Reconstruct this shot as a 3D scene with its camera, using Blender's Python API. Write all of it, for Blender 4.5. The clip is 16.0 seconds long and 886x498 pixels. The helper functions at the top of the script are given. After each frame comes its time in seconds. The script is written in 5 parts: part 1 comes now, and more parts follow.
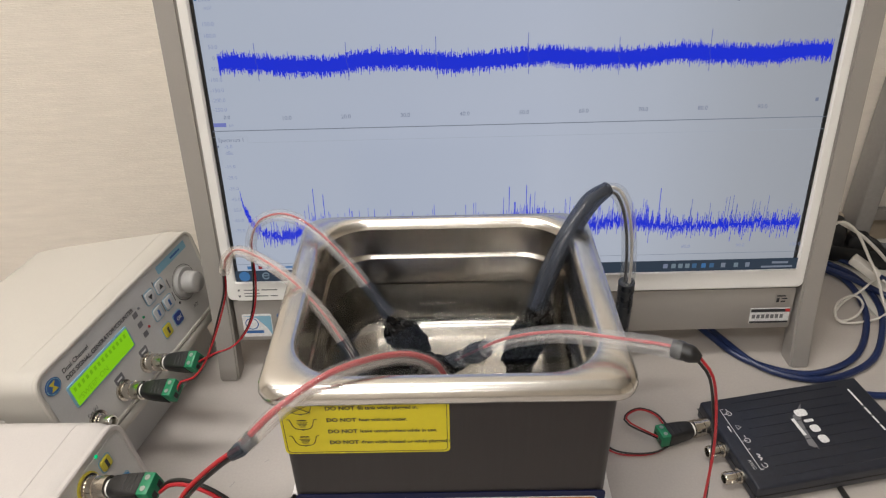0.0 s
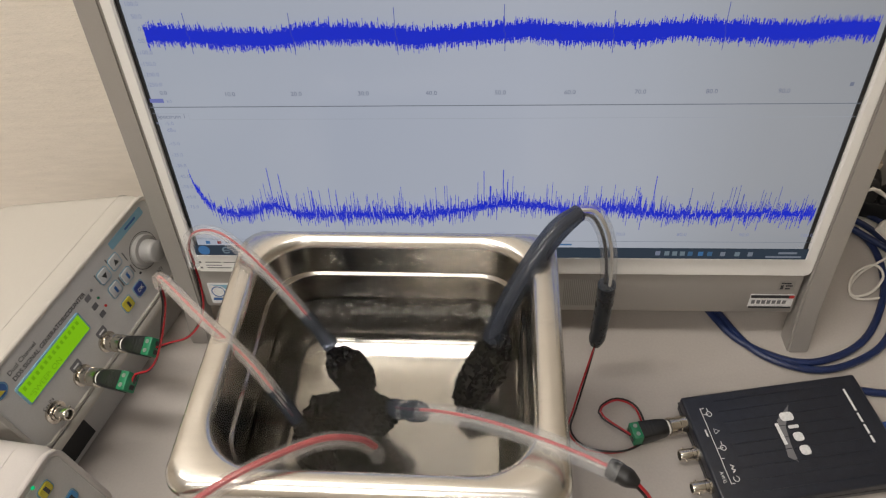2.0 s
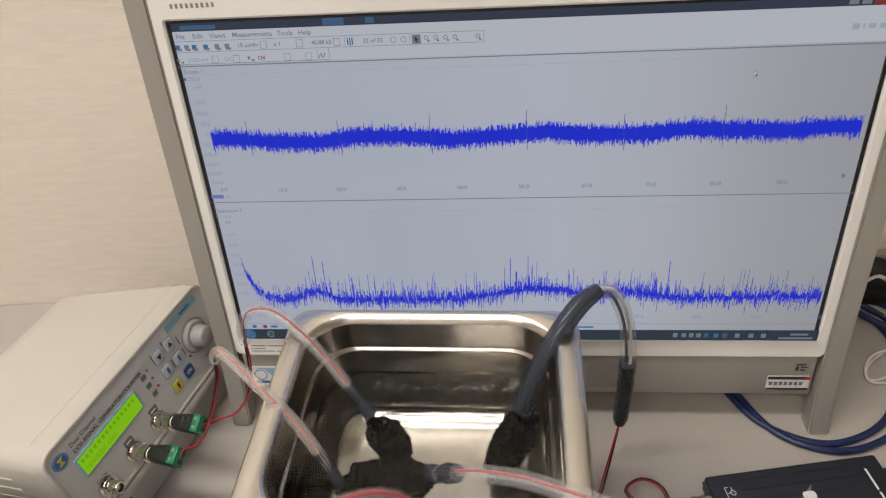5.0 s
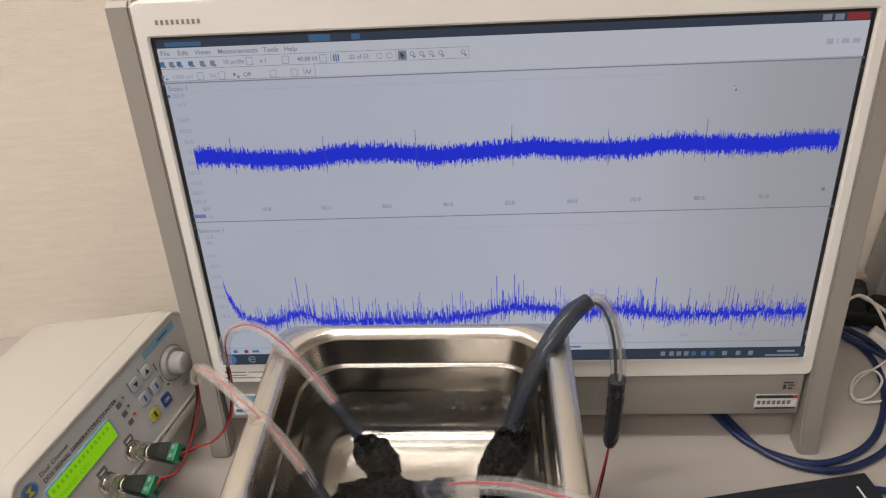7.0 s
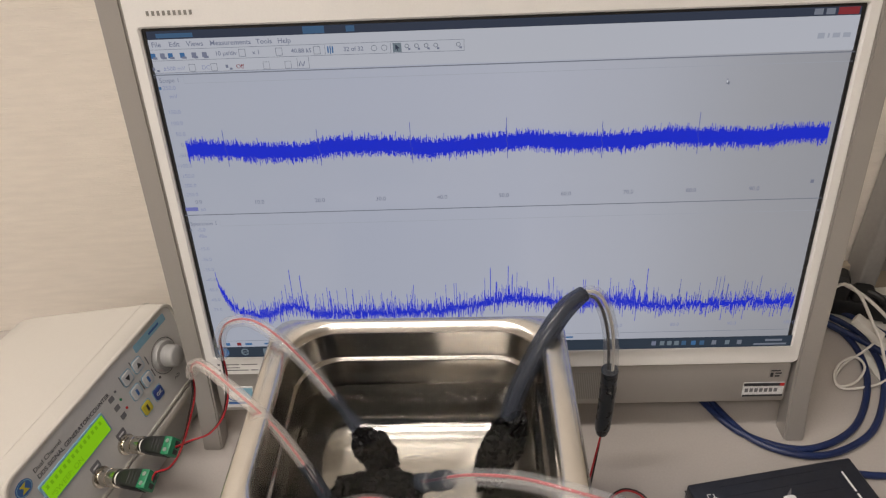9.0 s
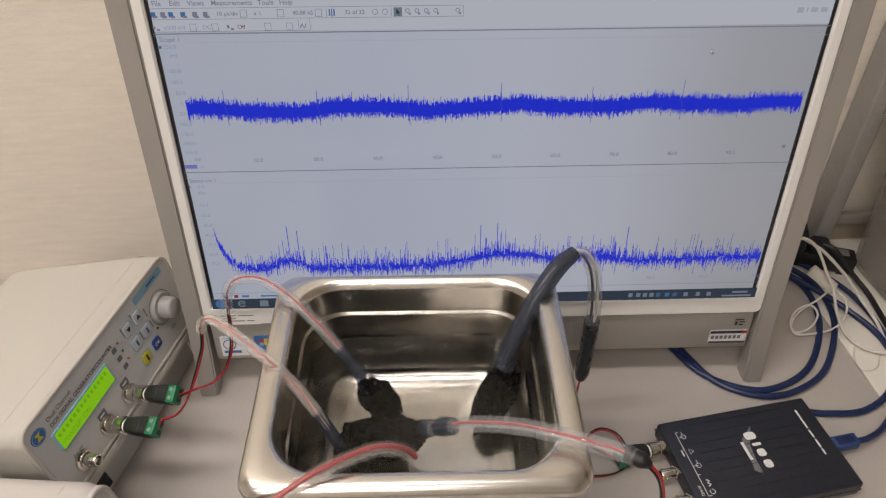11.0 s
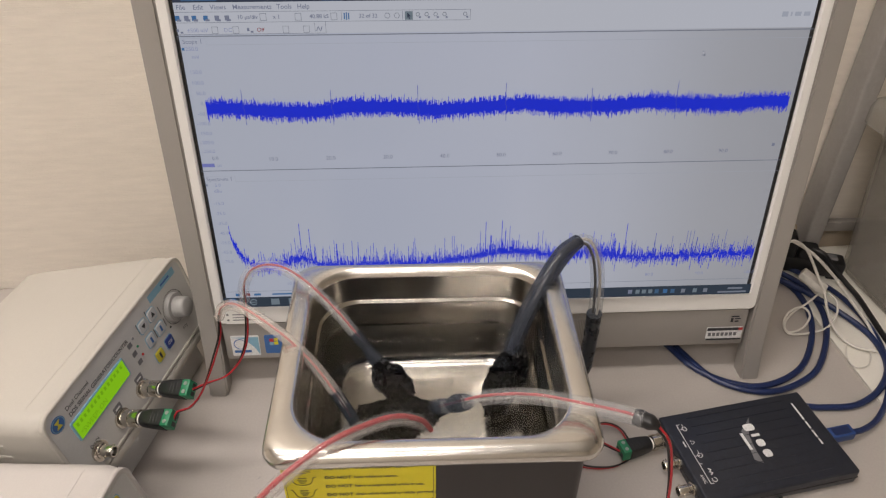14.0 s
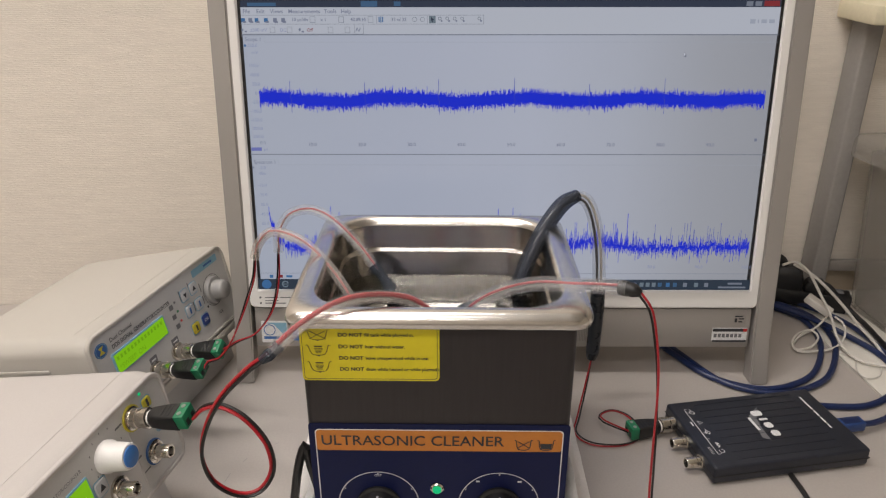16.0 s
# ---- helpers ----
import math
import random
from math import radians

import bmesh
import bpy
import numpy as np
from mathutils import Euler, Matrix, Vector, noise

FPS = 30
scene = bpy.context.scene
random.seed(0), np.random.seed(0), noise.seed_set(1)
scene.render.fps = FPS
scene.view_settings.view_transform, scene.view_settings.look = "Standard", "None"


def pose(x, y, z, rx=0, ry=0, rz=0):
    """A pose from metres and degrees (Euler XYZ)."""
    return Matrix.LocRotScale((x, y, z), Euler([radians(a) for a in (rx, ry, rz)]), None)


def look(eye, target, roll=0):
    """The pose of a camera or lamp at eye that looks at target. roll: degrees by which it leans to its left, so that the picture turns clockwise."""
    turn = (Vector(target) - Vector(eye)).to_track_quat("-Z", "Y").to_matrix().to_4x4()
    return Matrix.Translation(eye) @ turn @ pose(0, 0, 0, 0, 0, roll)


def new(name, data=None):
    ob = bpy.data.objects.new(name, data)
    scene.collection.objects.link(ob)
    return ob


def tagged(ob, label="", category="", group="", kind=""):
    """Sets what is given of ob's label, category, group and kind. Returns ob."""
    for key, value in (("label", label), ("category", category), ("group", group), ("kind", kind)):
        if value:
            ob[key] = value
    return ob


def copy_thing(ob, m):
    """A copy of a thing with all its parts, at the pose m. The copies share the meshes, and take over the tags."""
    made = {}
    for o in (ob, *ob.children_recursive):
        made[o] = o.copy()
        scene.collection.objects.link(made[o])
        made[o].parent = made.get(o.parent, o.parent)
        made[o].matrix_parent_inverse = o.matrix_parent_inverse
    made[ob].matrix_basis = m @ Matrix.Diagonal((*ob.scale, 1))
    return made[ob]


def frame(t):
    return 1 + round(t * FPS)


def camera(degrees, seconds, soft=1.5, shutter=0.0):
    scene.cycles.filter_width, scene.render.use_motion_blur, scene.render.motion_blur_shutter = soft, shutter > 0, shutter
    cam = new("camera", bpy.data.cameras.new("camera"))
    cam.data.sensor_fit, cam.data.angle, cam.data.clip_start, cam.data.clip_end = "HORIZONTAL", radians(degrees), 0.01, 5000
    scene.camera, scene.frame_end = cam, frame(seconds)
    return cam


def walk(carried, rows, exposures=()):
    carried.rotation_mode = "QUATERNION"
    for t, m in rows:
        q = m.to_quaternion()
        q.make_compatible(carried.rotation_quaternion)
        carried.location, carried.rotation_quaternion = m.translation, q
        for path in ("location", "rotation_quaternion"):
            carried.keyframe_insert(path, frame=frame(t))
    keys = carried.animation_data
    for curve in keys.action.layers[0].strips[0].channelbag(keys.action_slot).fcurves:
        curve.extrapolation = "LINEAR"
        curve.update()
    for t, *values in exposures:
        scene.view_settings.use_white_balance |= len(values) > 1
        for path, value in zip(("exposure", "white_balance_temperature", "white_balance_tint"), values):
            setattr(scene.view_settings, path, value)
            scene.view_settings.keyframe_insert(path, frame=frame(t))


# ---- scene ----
cam = camera(63.45, 16.0, 1.2)
PATH = [
    (0, (0.0137, 0.0016, 0.4669), (0.0086, 0.4180, 0.1902), -1.50),
    (0.5, (0.0133, 0.0922, 0.4625), (0.0087, 0.4804, 0.1474), -2.12),
    (1, (0.0222, 0.1244, 0.4645), (0.0261, 0.4947, 0.1286), -2.12),
    (1.5, (0.0432, 0.1269, 0.4901), (0.0469, 0.4753, 0.1315), -0.38),
    (2, (0.0703, 0.1232, 0.5297), (0.0359, 0.4609, 0.1625), -3.52),
    (2.5, (0.0795, 0.1051, 0.5531), (0.0288, 0.4543, 0.1988), -5.15),
    (3, (0.0787, 0.0856, 0.5632), (0.0185, 0.4450, 0.2208), -6.01),
    (3.5, (0.0784, 0.0835, 0.5607), (0.0213, 0.4525, 0.2282), -5.55),
    (4, (0.0763, 0.0857, 0.5583), (0.0206, 0.4607, 0.2323), -5.22),
    (6.5, (0.0592, 0.0602, 0.5284), (0.0217, 0.4666, 0.2395), -4.00),
    (7, (0.0592, 0.0649, 0.5254), (0.0259, 0.4748, 0.2410), -3.67),
    (7.5, (0.0584, 0.0654, 0.5227), (0.0285, 0.4771, 0.2405), -3.79),
    (8, (0.0616, 0.0675, 0.5194), (0.0314, 0.4793, 0.2374), -3.99),
    (10.5, (0.0218, 0.0602, 0.5576), (0.0271, 0.4424, 0.2352), -0.11),
    (11, (0.0199, 0.0559, 0.5598), (0.0294, 0.4333, 0.2320), 0.10),
    (11.5, (0.0136, 0.0482, 0.5608), (0.0281, 0.4231, 0.2303), 0.67),
    (12, (0.0069, 0.0403, 0.5605), (0.0220, 0.4194, 0.2349), 0.78),
    (12.5, (0.0031, 0.0376, 0.5567), (0.0200, 0.4215, 0.2368), 0.71),
    (13, (0.0045, 0.0324, 0.5537), (0.0212, 0.4199, 0.2381), 0.15),
    (13.5, (0.0035, 0.0239, 0.5507), (0.0199, 0.4150, 0.2396), 0.25),
    (14, (0.0038, 0.0160, 0.5462), (0.0210, 0.4103, 0.2393), 0.43),
    (14.5, (0.0068, -0.0120, 0.5316), (0.0219, 0.3920, 0.2374), 0.61),
    (15, (0.0126, -0.0663, 0.5093), (0.0195, 0.3638, 0.2545), 0.21),
    (15.5, (0.0179, -0.1092, 0.4733), (0.0177, 0.3345, 0.2426), 0.50),
    (16, (0.0201, -0.1271, 0.4290), (0.0129, 0.3293, 0.2248), -0.07),
]
EXPOSURE = [(0, -0.02, 6250, 10), (0.5, -0.22, 6400, 10), (1, -0.32, 6480, 10), (1.5, -0.38, 6480, 10), (2, -0.22, 6480, 10), (2.5, -0.16, 6500, 10), (3.5, -0.13, 6500, 10), (4, -0.14, 6500, 10), (6.5, -0.18, 6520, 13), (8, -0.18, 6520, 13), (10.5, -0.25, 6520, 14), (12.5, -0.22, 6520, 13), (14.5, -0.18, 6520, 14), (15, -0.14, 6480, 13), (15.5, -0.20, 6420, 13), (16, -0.22, 6350, 13)]
walk(cam, [(t, look(eye, aim, roll)) for t, eye, aim, roll in PATH], EXPOSURE)
# exposure and lights of the room
world = bpy.data.worlds.new("world")
scene.world = world
world.use_nodes = True
world.node_tree.nodes["Background"].inputs[0].default_value = (0.9, 0.95, 1.0, 1)
world.node_tree.nodes["Background"].inputs[1].default_value = 0.05


# ---- materials ----
def mat(name, col, rough=0.5, metal=0.0, grain=0.0, scale=200.0, bump=0.0, bscale=400.0, stretch=(1, 1, 1), spec=0.5, emit=0.0,
        emit_col=None, stain=0.0, stain_scale=8.0, coat=0.0):
    m = bpy.data.materials.new(name)
    m.use_nodes = True
    nt = m.node_tree
    b = nt.nodes["Principled BSDF"]
    b.inputs["Base Color"].default_value = (*col, 1)
    b.inputs["Roughness"].default_value = rough
    b.inputs["Metallic"].default_value = metal
    b.inputs["Specular IOR Level"].default_value = spec
    b.inputs["Coat Weight"].default_value = coat
    if emit:
        b.inputs["Emission Color"].default_value = (*(emit_col or col), 1)
        b.inputs["Emission Strength"].default_value = emit
    if grain or bump or stain:
        tc = nt.nodes.new("ShaderNodeTexCoord")
        mp = nt.nodes.new("ShaderNodeMapping")
        mp.inputs["Scale"].default_value = stretch
        nt.links.new(tc.outputs["Object"], mp.inputs["Vector"])
        src = None
        for amount, sc, detail in ((stain, stain_scale, 4.0), (grain, scale, 3.0)):
            if not amount:
                continue
            n = nt.nodes.new("ShaderNodeTexNoise")
            n.inputs["Scale"].default_value = sc
            n.inputs["Detail"].default_value = detail
            nt.links.new(mp.outputs[0], n.inputs["Vector"])
            r = nt.nodes.new("ShaderNodeMapRange")
            r.inputs["From Min"].default_value, r.inputs["From Max"].default_value = 0.3, 0.7
            r.inputs["To Min"].default_value, r.inputs["To Max"].default_value = 1 - amount, 1 + amount * 0.5
            nt.links.new(n.outputs["Fac"], r.inputs["Value"])
            if src is None:
                src = r.outputs[0]
            else:
                mm = nt.nodes.new("ShaderNodeMath")
                mm.operation = "MULTIPLY"
                nt.links.new(src, mm.inputs[0])
                nt.links.new(r.outputs[0], mm.inputs[1])
                src = mm.outputs[0]
        if src is not None:
            mix = nt.nodes.new("ShaderNodeVectorMath")
            mix.operation = "SCALE"
            mix.inputs[0].default_value = col
            nt.links.new(src, mix.inputs["Scale"])
            nt.links.new(mix.outputs[0], b.inputs["Base Color"])
            rr = nt.nodes.new("ShaderNodeMath")
            rr.operation = "MULTIPLY"
            rr.inputs[1].default_value = rough
            nt.links.new(src, rr.inputs[0])
            nt.links.new(rr.outputs[0], b.inputs["Roughness"])
        if bump:
            n = nt.nodes.new("ShaderNodeTexNoise")
            n.inputs["Scale"].default_value = bscale
            n.inputs["Detail"].default_value = 3
            nt.links.new(mp.outputs[0], n.inputs["Vector"])
            bp = nt.nodes.new("ShaderNodeBump")
            bp.inputs["Strength"].default_value = bump
            bp.inputs["Distance"].default_value = 0.001
            nt.links.new(n.outputs["Fac"], bp.inputs["Height"])
            nt.links.new(bp.outputs[0], b.inputs["Normal"])
    return m


def clear_mat(name, tint, body, rough=0.12, share=0.5):
    """Soft clear plastic: part of the light passes, part is scattered by the milky wall."""
    m = bpy.data.materials.new(name)
    m.use_nodes = True
    nt = m.node_tree
    b, out = nt.nodes["Principled BSDF"], nt.nodes["Material Output"]
    b.inputs["Base Color"].default_value = (*body, 1)
    b.inputs["Roughness"].default_value = rough
    t = nt.nodes.new("ShaderNodeBsdfTransparent")
    t.inputs[0].default_value = (*tint, 1)
    lw = nt.nodes.new("ShaderNodeTexNoise")
    lw.inputs["Scale"].default_value = 60
    r = nt.nodes.new("ShaderNodeMapRange")
    r.inputs["To Min"].default_value, r.inputs["To Max"].default_value = share - 0.04, share + 0.04
    nt.links.new(lw.outputs["Fac"], r.inputs["Value"])
    mix = nt.nodes.new("ShaderNodeMixShader")
    nt.links.new(r.outputs[0], mix.inputs[0])
    nt.links.new(t.outputs[0], mix.inputs[1])
    nt.links.new(b.outputs[0], mix.inputs[2])
    nt.links.new(mix.outputs[0], out.inputs[0])
    return m


def water_mat():
    """Clear still water, seen and lit through its surface."""
    m = bpy.data.materials.new("water")
    m.use_nodes = True
    nt = m.node_tree
    g = nt.nodes.new("ShaderNodeBsdfGlass")
    g.inputs["Color"].default_value = (0.96, 0.97, 0.97, 1)
    g.inputs["Roughness"].default_value = 0.0
    g.inputs["IOR"].default_value = 1.33
    n = nt.nodes.new("ShaderNodeTexNoise")
    n.inputs["Scale"].default_value = 35
    bp = nt.nodes.new("ShaderNodeBump")
    bp.inputs["Strength"].default_value = 0.004
    bp.inputs["Distance"].default_value = 0.002
    tc = nt.nodes.new("ShaderNodeTexCoord")
    nt.links.new(tc.outputs["Object"], n.inputs["Vector"])
    nt.links.new(n.outputs["Fac"], bp.inputs["Height"])
    nt.links.new(bp.outputs[0], g.inputs["Normal"])
    nt.links.new(g.outputs[0], nt.nodes["Material Output"].inputs[0])
    return m


def glow(name, col, strength=1.0):
    return mat(name, (0.004, 0.004, 0.004), 0.3, emit=strength, emit_col=col, spec=0.05)


def wallpaper():
    """Cream wallpaper with short raised horizontal threads 3 to 4 mm apart."""
    m = mat("woven_wallpaper", (0.81, 0.75, 0.665), 0.85, grain=0.05, scale=90, stretch=(0.3, 1, 2.0), stain=0.04, stain_scale=4, spec=0.2)
    nt = m.node_tree
    tc = nt.nodes.new("ShaderNodeTexCoord")
    def noise_at(scale, detail):
        mp = nt.nodes.new("ShaderNodeMapping")
        mp.inputs["Scale"].default_value = scale
        n = nt.nodes.new("ShaderNodeTexNoise")
        n.inputs["Scale"].default_value = 1.0
        n.inputs["Detail"].default_value = detail
        nt.links.new(tc.outputs["Object"], mp.inputs["Vector"])
        nt.links.new(mp.outputs[0], n.inputs["Vector"])
        return n.outputs["Fac"]

    def sum_of(a, b, c, op="MULTIPLY_ADD"):
        k = nt.nodes.new("ShaderNodeMath")
        k.operation = op
        for i, v in enumerate((a, b, c)):
            if isinstance(v, (int, float)):
                k.inputs[i].default_value = v
            else:
                nt.links.new(v, k.inputs[i])
        return k.outputs[0]

    mp = nt.nodes.new("ShaderNodeMapping")
    mp.inputs["Scale"].default_value = (0.30, 0.30, 1)
    w = nt.nodes.new("ShaderNodeTexWave")
    w.bands_direction = "Z"
    w.inputs["Scale"].default_value = 150
    w.inputs["Distortion"].default_value = 6.0
    w.inputs["Detail"].default_value = 2
    w.inputs["Detail Scale"].default_value = 3.0
    nt.links.new(tc.outputs["Object"], mp.inputs["Vector"])
    nt.links.new(mp.outputs[0], w.inputs["Vector"])
    threads = sum_of(w.outputs["Fac"], noise_at((90, 90, 260), 2.0), 0.0)
    total = sum_of(noise_at((220, 220, 620), 2.0), 0.8, threads)
    bp = nt.nodes.new("ShaderNodeBump")
    bp.inputs["Strength"].default_value = 1.0
    bp.inputs["Distance"].default_value = 0.00036
    nt.links.new(total, bp.inputs["Height"])
    nt.links.new(bp.outputs[0], nt.nodes["Principled BSDF"].inputs["Normal"])
    return m


WALL = wallpaper()
CEIL = mat("ceiling_board", (0.86, 0.85, 0.83), 0.9, grain=0.05, scale=40, bump=0.3)
FLOORM = mat("floor_tiles", (0.35, 0.33, 0.3), 0.6, grain=0.15, scale=30, stain=0.15)
DESK = mat("grey_laminate", (0.43, 0.395, 0.365), 0.42, grain=0.04, scale=500, stain=0.05, stain_scale=9, bump=0.08, bscale=900)
DESK2 = mat("white_laminate", (0.78, 0.75, 0.68), 0.45, grain=0.03, scale=500, stain=0.05)
EDGE = mat("grey_edging", (0.3, 0.29, 0.28), 0.5, grain=0.08)
SKIRT = mat("brown_skirting", (0.33, 0.27, 0.2), 0.6, grain=0.12, scale=80, stretch=(0.1, 1, 1))
WHITE = mat("white_plastic", (0.80, 0.785, 0.76), 0.35, grain=0.02, scale=900, stain=0.03)
SILVER = mat("silver_paint", (0.355, 0.335, 0.312), 0.42, metal=0.25, grain=0.05, scale=1200, stain=0.04)
SLOT = mat("grille_slot", (0.24, 0.23, 0.21), 0.6)
CREAM = mat("cream_case_plastic", (0.50, 0.476, 0.43), 0.5, grain=0.03, scale=1100, stain=0.04, bump=0.1, bscale=1500)
CREAMB = mat("pale_case_plastic", (0.52, 0.492, 0.47), 0.5, grain=0.03, scale=1100, stain=0.04, bump=0.1, bscale=1500)
PANEL = mat("grey_panel_film", (0.55, 0.545, 0.53), 0.45, grain=0.03, scale=700, stain=0.05)
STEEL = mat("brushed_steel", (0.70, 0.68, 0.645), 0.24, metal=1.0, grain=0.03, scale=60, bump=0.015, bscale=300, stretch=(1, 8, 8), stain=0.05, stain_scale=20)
# same steel as the rim; the tank's dark reflections are put into the colour
TANK = mat("shaded_tank_steel", (0.50, 0.475, 0.44), 0.20, metal=1.0, grain=0.04, scale=160, bump=0.02, bscale=260, stretch=(1, 1, 0.15), stain=0.03, stain_scale=14)
# casing steel, base colour lowered to stand for the dark surroundings it reflects
BODY = mat("darkened_steel_sheet", (0.040, 0.036, 0.037), 0.42, metal=0.45, grain=0.08, scale=500, bump=0.05, bscale=900, stretch=(1, 1, 0.05))
NICKEL = mat("nickel_plate", (0.66, 0.62, 0.55), 0.2, metal=1.0, grain=0.1, scale=150)
BLACKP = mat("black_plastic", (0.012, 0.012, 0.013), 0.42, grain=0.2, scale=300)
BLACKR = mat("black_sealant", (0.0020, 0.0019, 0.0020), 0.30, grain=0.3, scale=300, bump=0.22, bscale=700, spec=0.14)
GREENT = mat("green_terminal", (0.012, 0.19, 0.085), 0.4, grain=0.1)
REDW = mat("red_wire", (0.40, 0.014, 0.022), 0.4, grain=0.15, scale=100)
BLACKW = mat("black_wire", (0.014, 0.013, 0.013), 0.42, grain=0.2, scale=100)
PINKW = mat("faded_red_wire", (0.46, 0.045, 0.05), 0.45, grain=0.15, scale=120)
WHITEW = mat("white_cord", (0.68, 0.65, 0.60), 0.5, grain=0.08, scale=100)
NAVYC = mat("navy_cable", (0.010, 0.022, 0.085), 0.38, grain=0.15, scale=90)
NAVYB = mat("blue_plug", (0.02, 0.055, 0.19), 0.45, grain=0.1)
CASEP = mat("charcoal_case", (0.016, 0.019, 0.029), 0.36, grain=0.2, scale=240, bump=0.15, bscale=900)
PRINT = mat("white_print", (0.72, 0.72, 0.72), 0.5, grain=0.15, scale=500)
DARKINK = mat("dark_ink", (0.03, 0.03, 0.035), 0.5)
GREYINK = mat("grey_ink", (0.16, 0.16, 0.17), 0.5)
BLUEINK = mat("blue_ink", (0.04, 0.13, 0.36), 0.45, grain=0.05)
LBLUE = mat("light_blue_print", (0.22, 0.42, 0.55), 0.45, grain=0.05)
REDINK = mat("red_ink", (0.5, 0.03, 0.03), 0.5)
YELLOW = mat("yellow_vinyl", (0.72, 0.62, 0.012), 0.38, grain=0.03, scale=200, stain=0.04)
YELBTN = mat("yellow_key", (0.55, 0.47, 0.04), 0.45)
BLUEBTN = mat("blue_key", (0.025, 0.05, 0.22), 0.45)
KNOB = mat("grey_knob_plastic", (0.32, 0.315, 0.305), 0.45, grain=0.04, scale=600)
PALEBTN = mat("pale_key", (0.5, 0.51, 0.52), 0.45)
NAVYP = mat("navy_vinyl", (0.004, 0.008, 0.050), 0.5, spec=0.25, grain=0.06, scale=200, stain=0.06)
ORANGE = mat("orange_vinyl", (0.53, 0.19, 0.025), 0.4, grain=0.05, scale=200)
CLOTH = mat("white_cloth", (0.78, 0.76, 0.74), 0.95, grain=0.06, scale=300, bump=0.8, bscale=700)
LCD = glow("lcd_backlight", (0.26, 0.62, 0.010), 0.8)
LCDINK = glow("lcd_segment", (0.19, 0.46, 0.008), 0.75)
LED = glow("green_lamp", (0.01, 0.62, 0.22), 0.9)
TUBE = clear_mat("clear_tube", (0.965, 0.97, 0.975), (0.62, 0.63, 0.65), 0.06, 0.17)
TUBEC = clear_mat("thin_clear_tube", (0.97, 0.965, 0.96), (0.68, 0.66, 0.65), 0.08, 0.13)
TUBEG = clear_mat("smoky_tube", (0.42, 0.46, 0.53), (0.065, 0.074, 0.095), 0.12, 0.5)
TUBEW = clear_mat("milky_tube", (0.97, 0.96, 0.95), (0.72, 0.67, 0.63), 0.2, 0.29)
FROST = clear_mat("frosted_plastic", (0.92, 0.91, 0.89), (0.52, 0.50, 0.47), 0.35, 0.30)
WATER = water_mat()
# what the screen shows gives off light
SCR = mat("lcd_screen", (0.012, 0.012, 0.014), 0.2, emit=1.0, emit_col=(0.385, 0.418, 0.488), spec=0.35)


def angle_falloff(m):
    """Paints viewing-angle dimming into the emission: fullest right of middle, weaker, less blue rightwards."""
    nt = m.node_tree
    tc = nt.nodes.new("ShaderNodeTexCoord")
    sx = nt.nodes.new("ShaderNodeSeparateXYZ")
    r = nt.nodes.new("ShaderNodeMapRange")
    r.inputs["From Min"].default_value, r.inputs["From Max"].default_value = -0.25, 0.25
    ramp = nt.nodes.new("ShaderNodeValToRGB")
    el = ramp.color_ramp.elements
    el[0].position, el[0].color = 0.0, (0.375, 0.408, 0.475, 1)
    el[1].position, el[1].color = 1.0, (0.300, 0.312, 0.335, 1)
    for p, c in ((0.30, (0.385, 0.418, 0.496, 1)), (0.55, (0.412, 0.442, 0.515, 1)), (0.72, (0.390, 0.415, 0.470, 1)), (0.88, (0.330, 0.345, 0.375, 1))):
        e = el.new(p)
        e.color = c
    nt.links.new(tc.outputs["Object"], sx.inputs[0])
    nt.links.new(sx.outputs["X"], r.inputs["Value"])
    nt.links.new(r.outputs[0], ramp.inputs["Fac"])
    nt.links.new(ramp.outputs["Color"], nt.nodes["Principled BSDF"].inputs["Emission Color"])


angle_falloff(SCR)
S_BAR = glow("screen_toolbar", (0.45, 0.475, 0.525))
S_LINE = glow("screen_line", (0.17, 0.19, 0.23))
S_FINE = glow("screen_fine_line", (0.33, 0.36, 0.42))
S_BLUE = glow("screen_trace", (0.012, 0.028, 0.60))
S_BLUE2 = glow("screen_trace_fade", (0.05, 0.07, 0.40))
S_TAG = glow("screen_unit_tag", (0.16, 0.18, 0.44))
S_TEXT = glow("screen_text", (0.17, 0.19, 0.26))
S_TEXT2 = glow("screen_scale_text", (0.24, 0.27, 0.42))
S_TASK = glow("screen_taskbar", (0.030, 0.043, 0.062))
S_TITLE = glow("screen_titlebar", (0.035, 0.045, 0.07))
S_ICON = glow("screen_icon", (0.15, 0.19, 0.22))
S_ICON2 = glow("screen_icon_blue", (0.05, 0.14, 0.30))
S_DIM = glow("screen_dim_blue", (0.05, 0.11, 0.20))
S_RED = glow("screen_icon_red", (0.22, 0.03, 0.035))
S_WHITE = glow("screen_white", (0.75, 0.78, 0.82))
BEZIN = mat("black_screen_edge", (0.012, 0.012, 0.013), 0.3)


# ---- mesh helpers ----
def part(name, bm, material, parent=None, label="", m=None, angle=35):
    me = bpy.data.meshes.new(name)
    bm.to_mesh(me)
    bm.free()
    me.materials.append(material)
    me.shade_smooth()
    me.set_sharp_from_angle(angle=radians(angle))
    ob = new(name, me)
    if parent is not None:
        ob.parent = parent
    if m is not None:
        ob.matrix_basis = m
    if label:
        tagged(ob, label)
    return ob


def empty(name, m, label, category, group="", kind=""):
    ob = new(name)
    ob.empty_display_size = 0.02
    ob.matrix_basis = m
    return tagged(ob, label, category, group, kind)


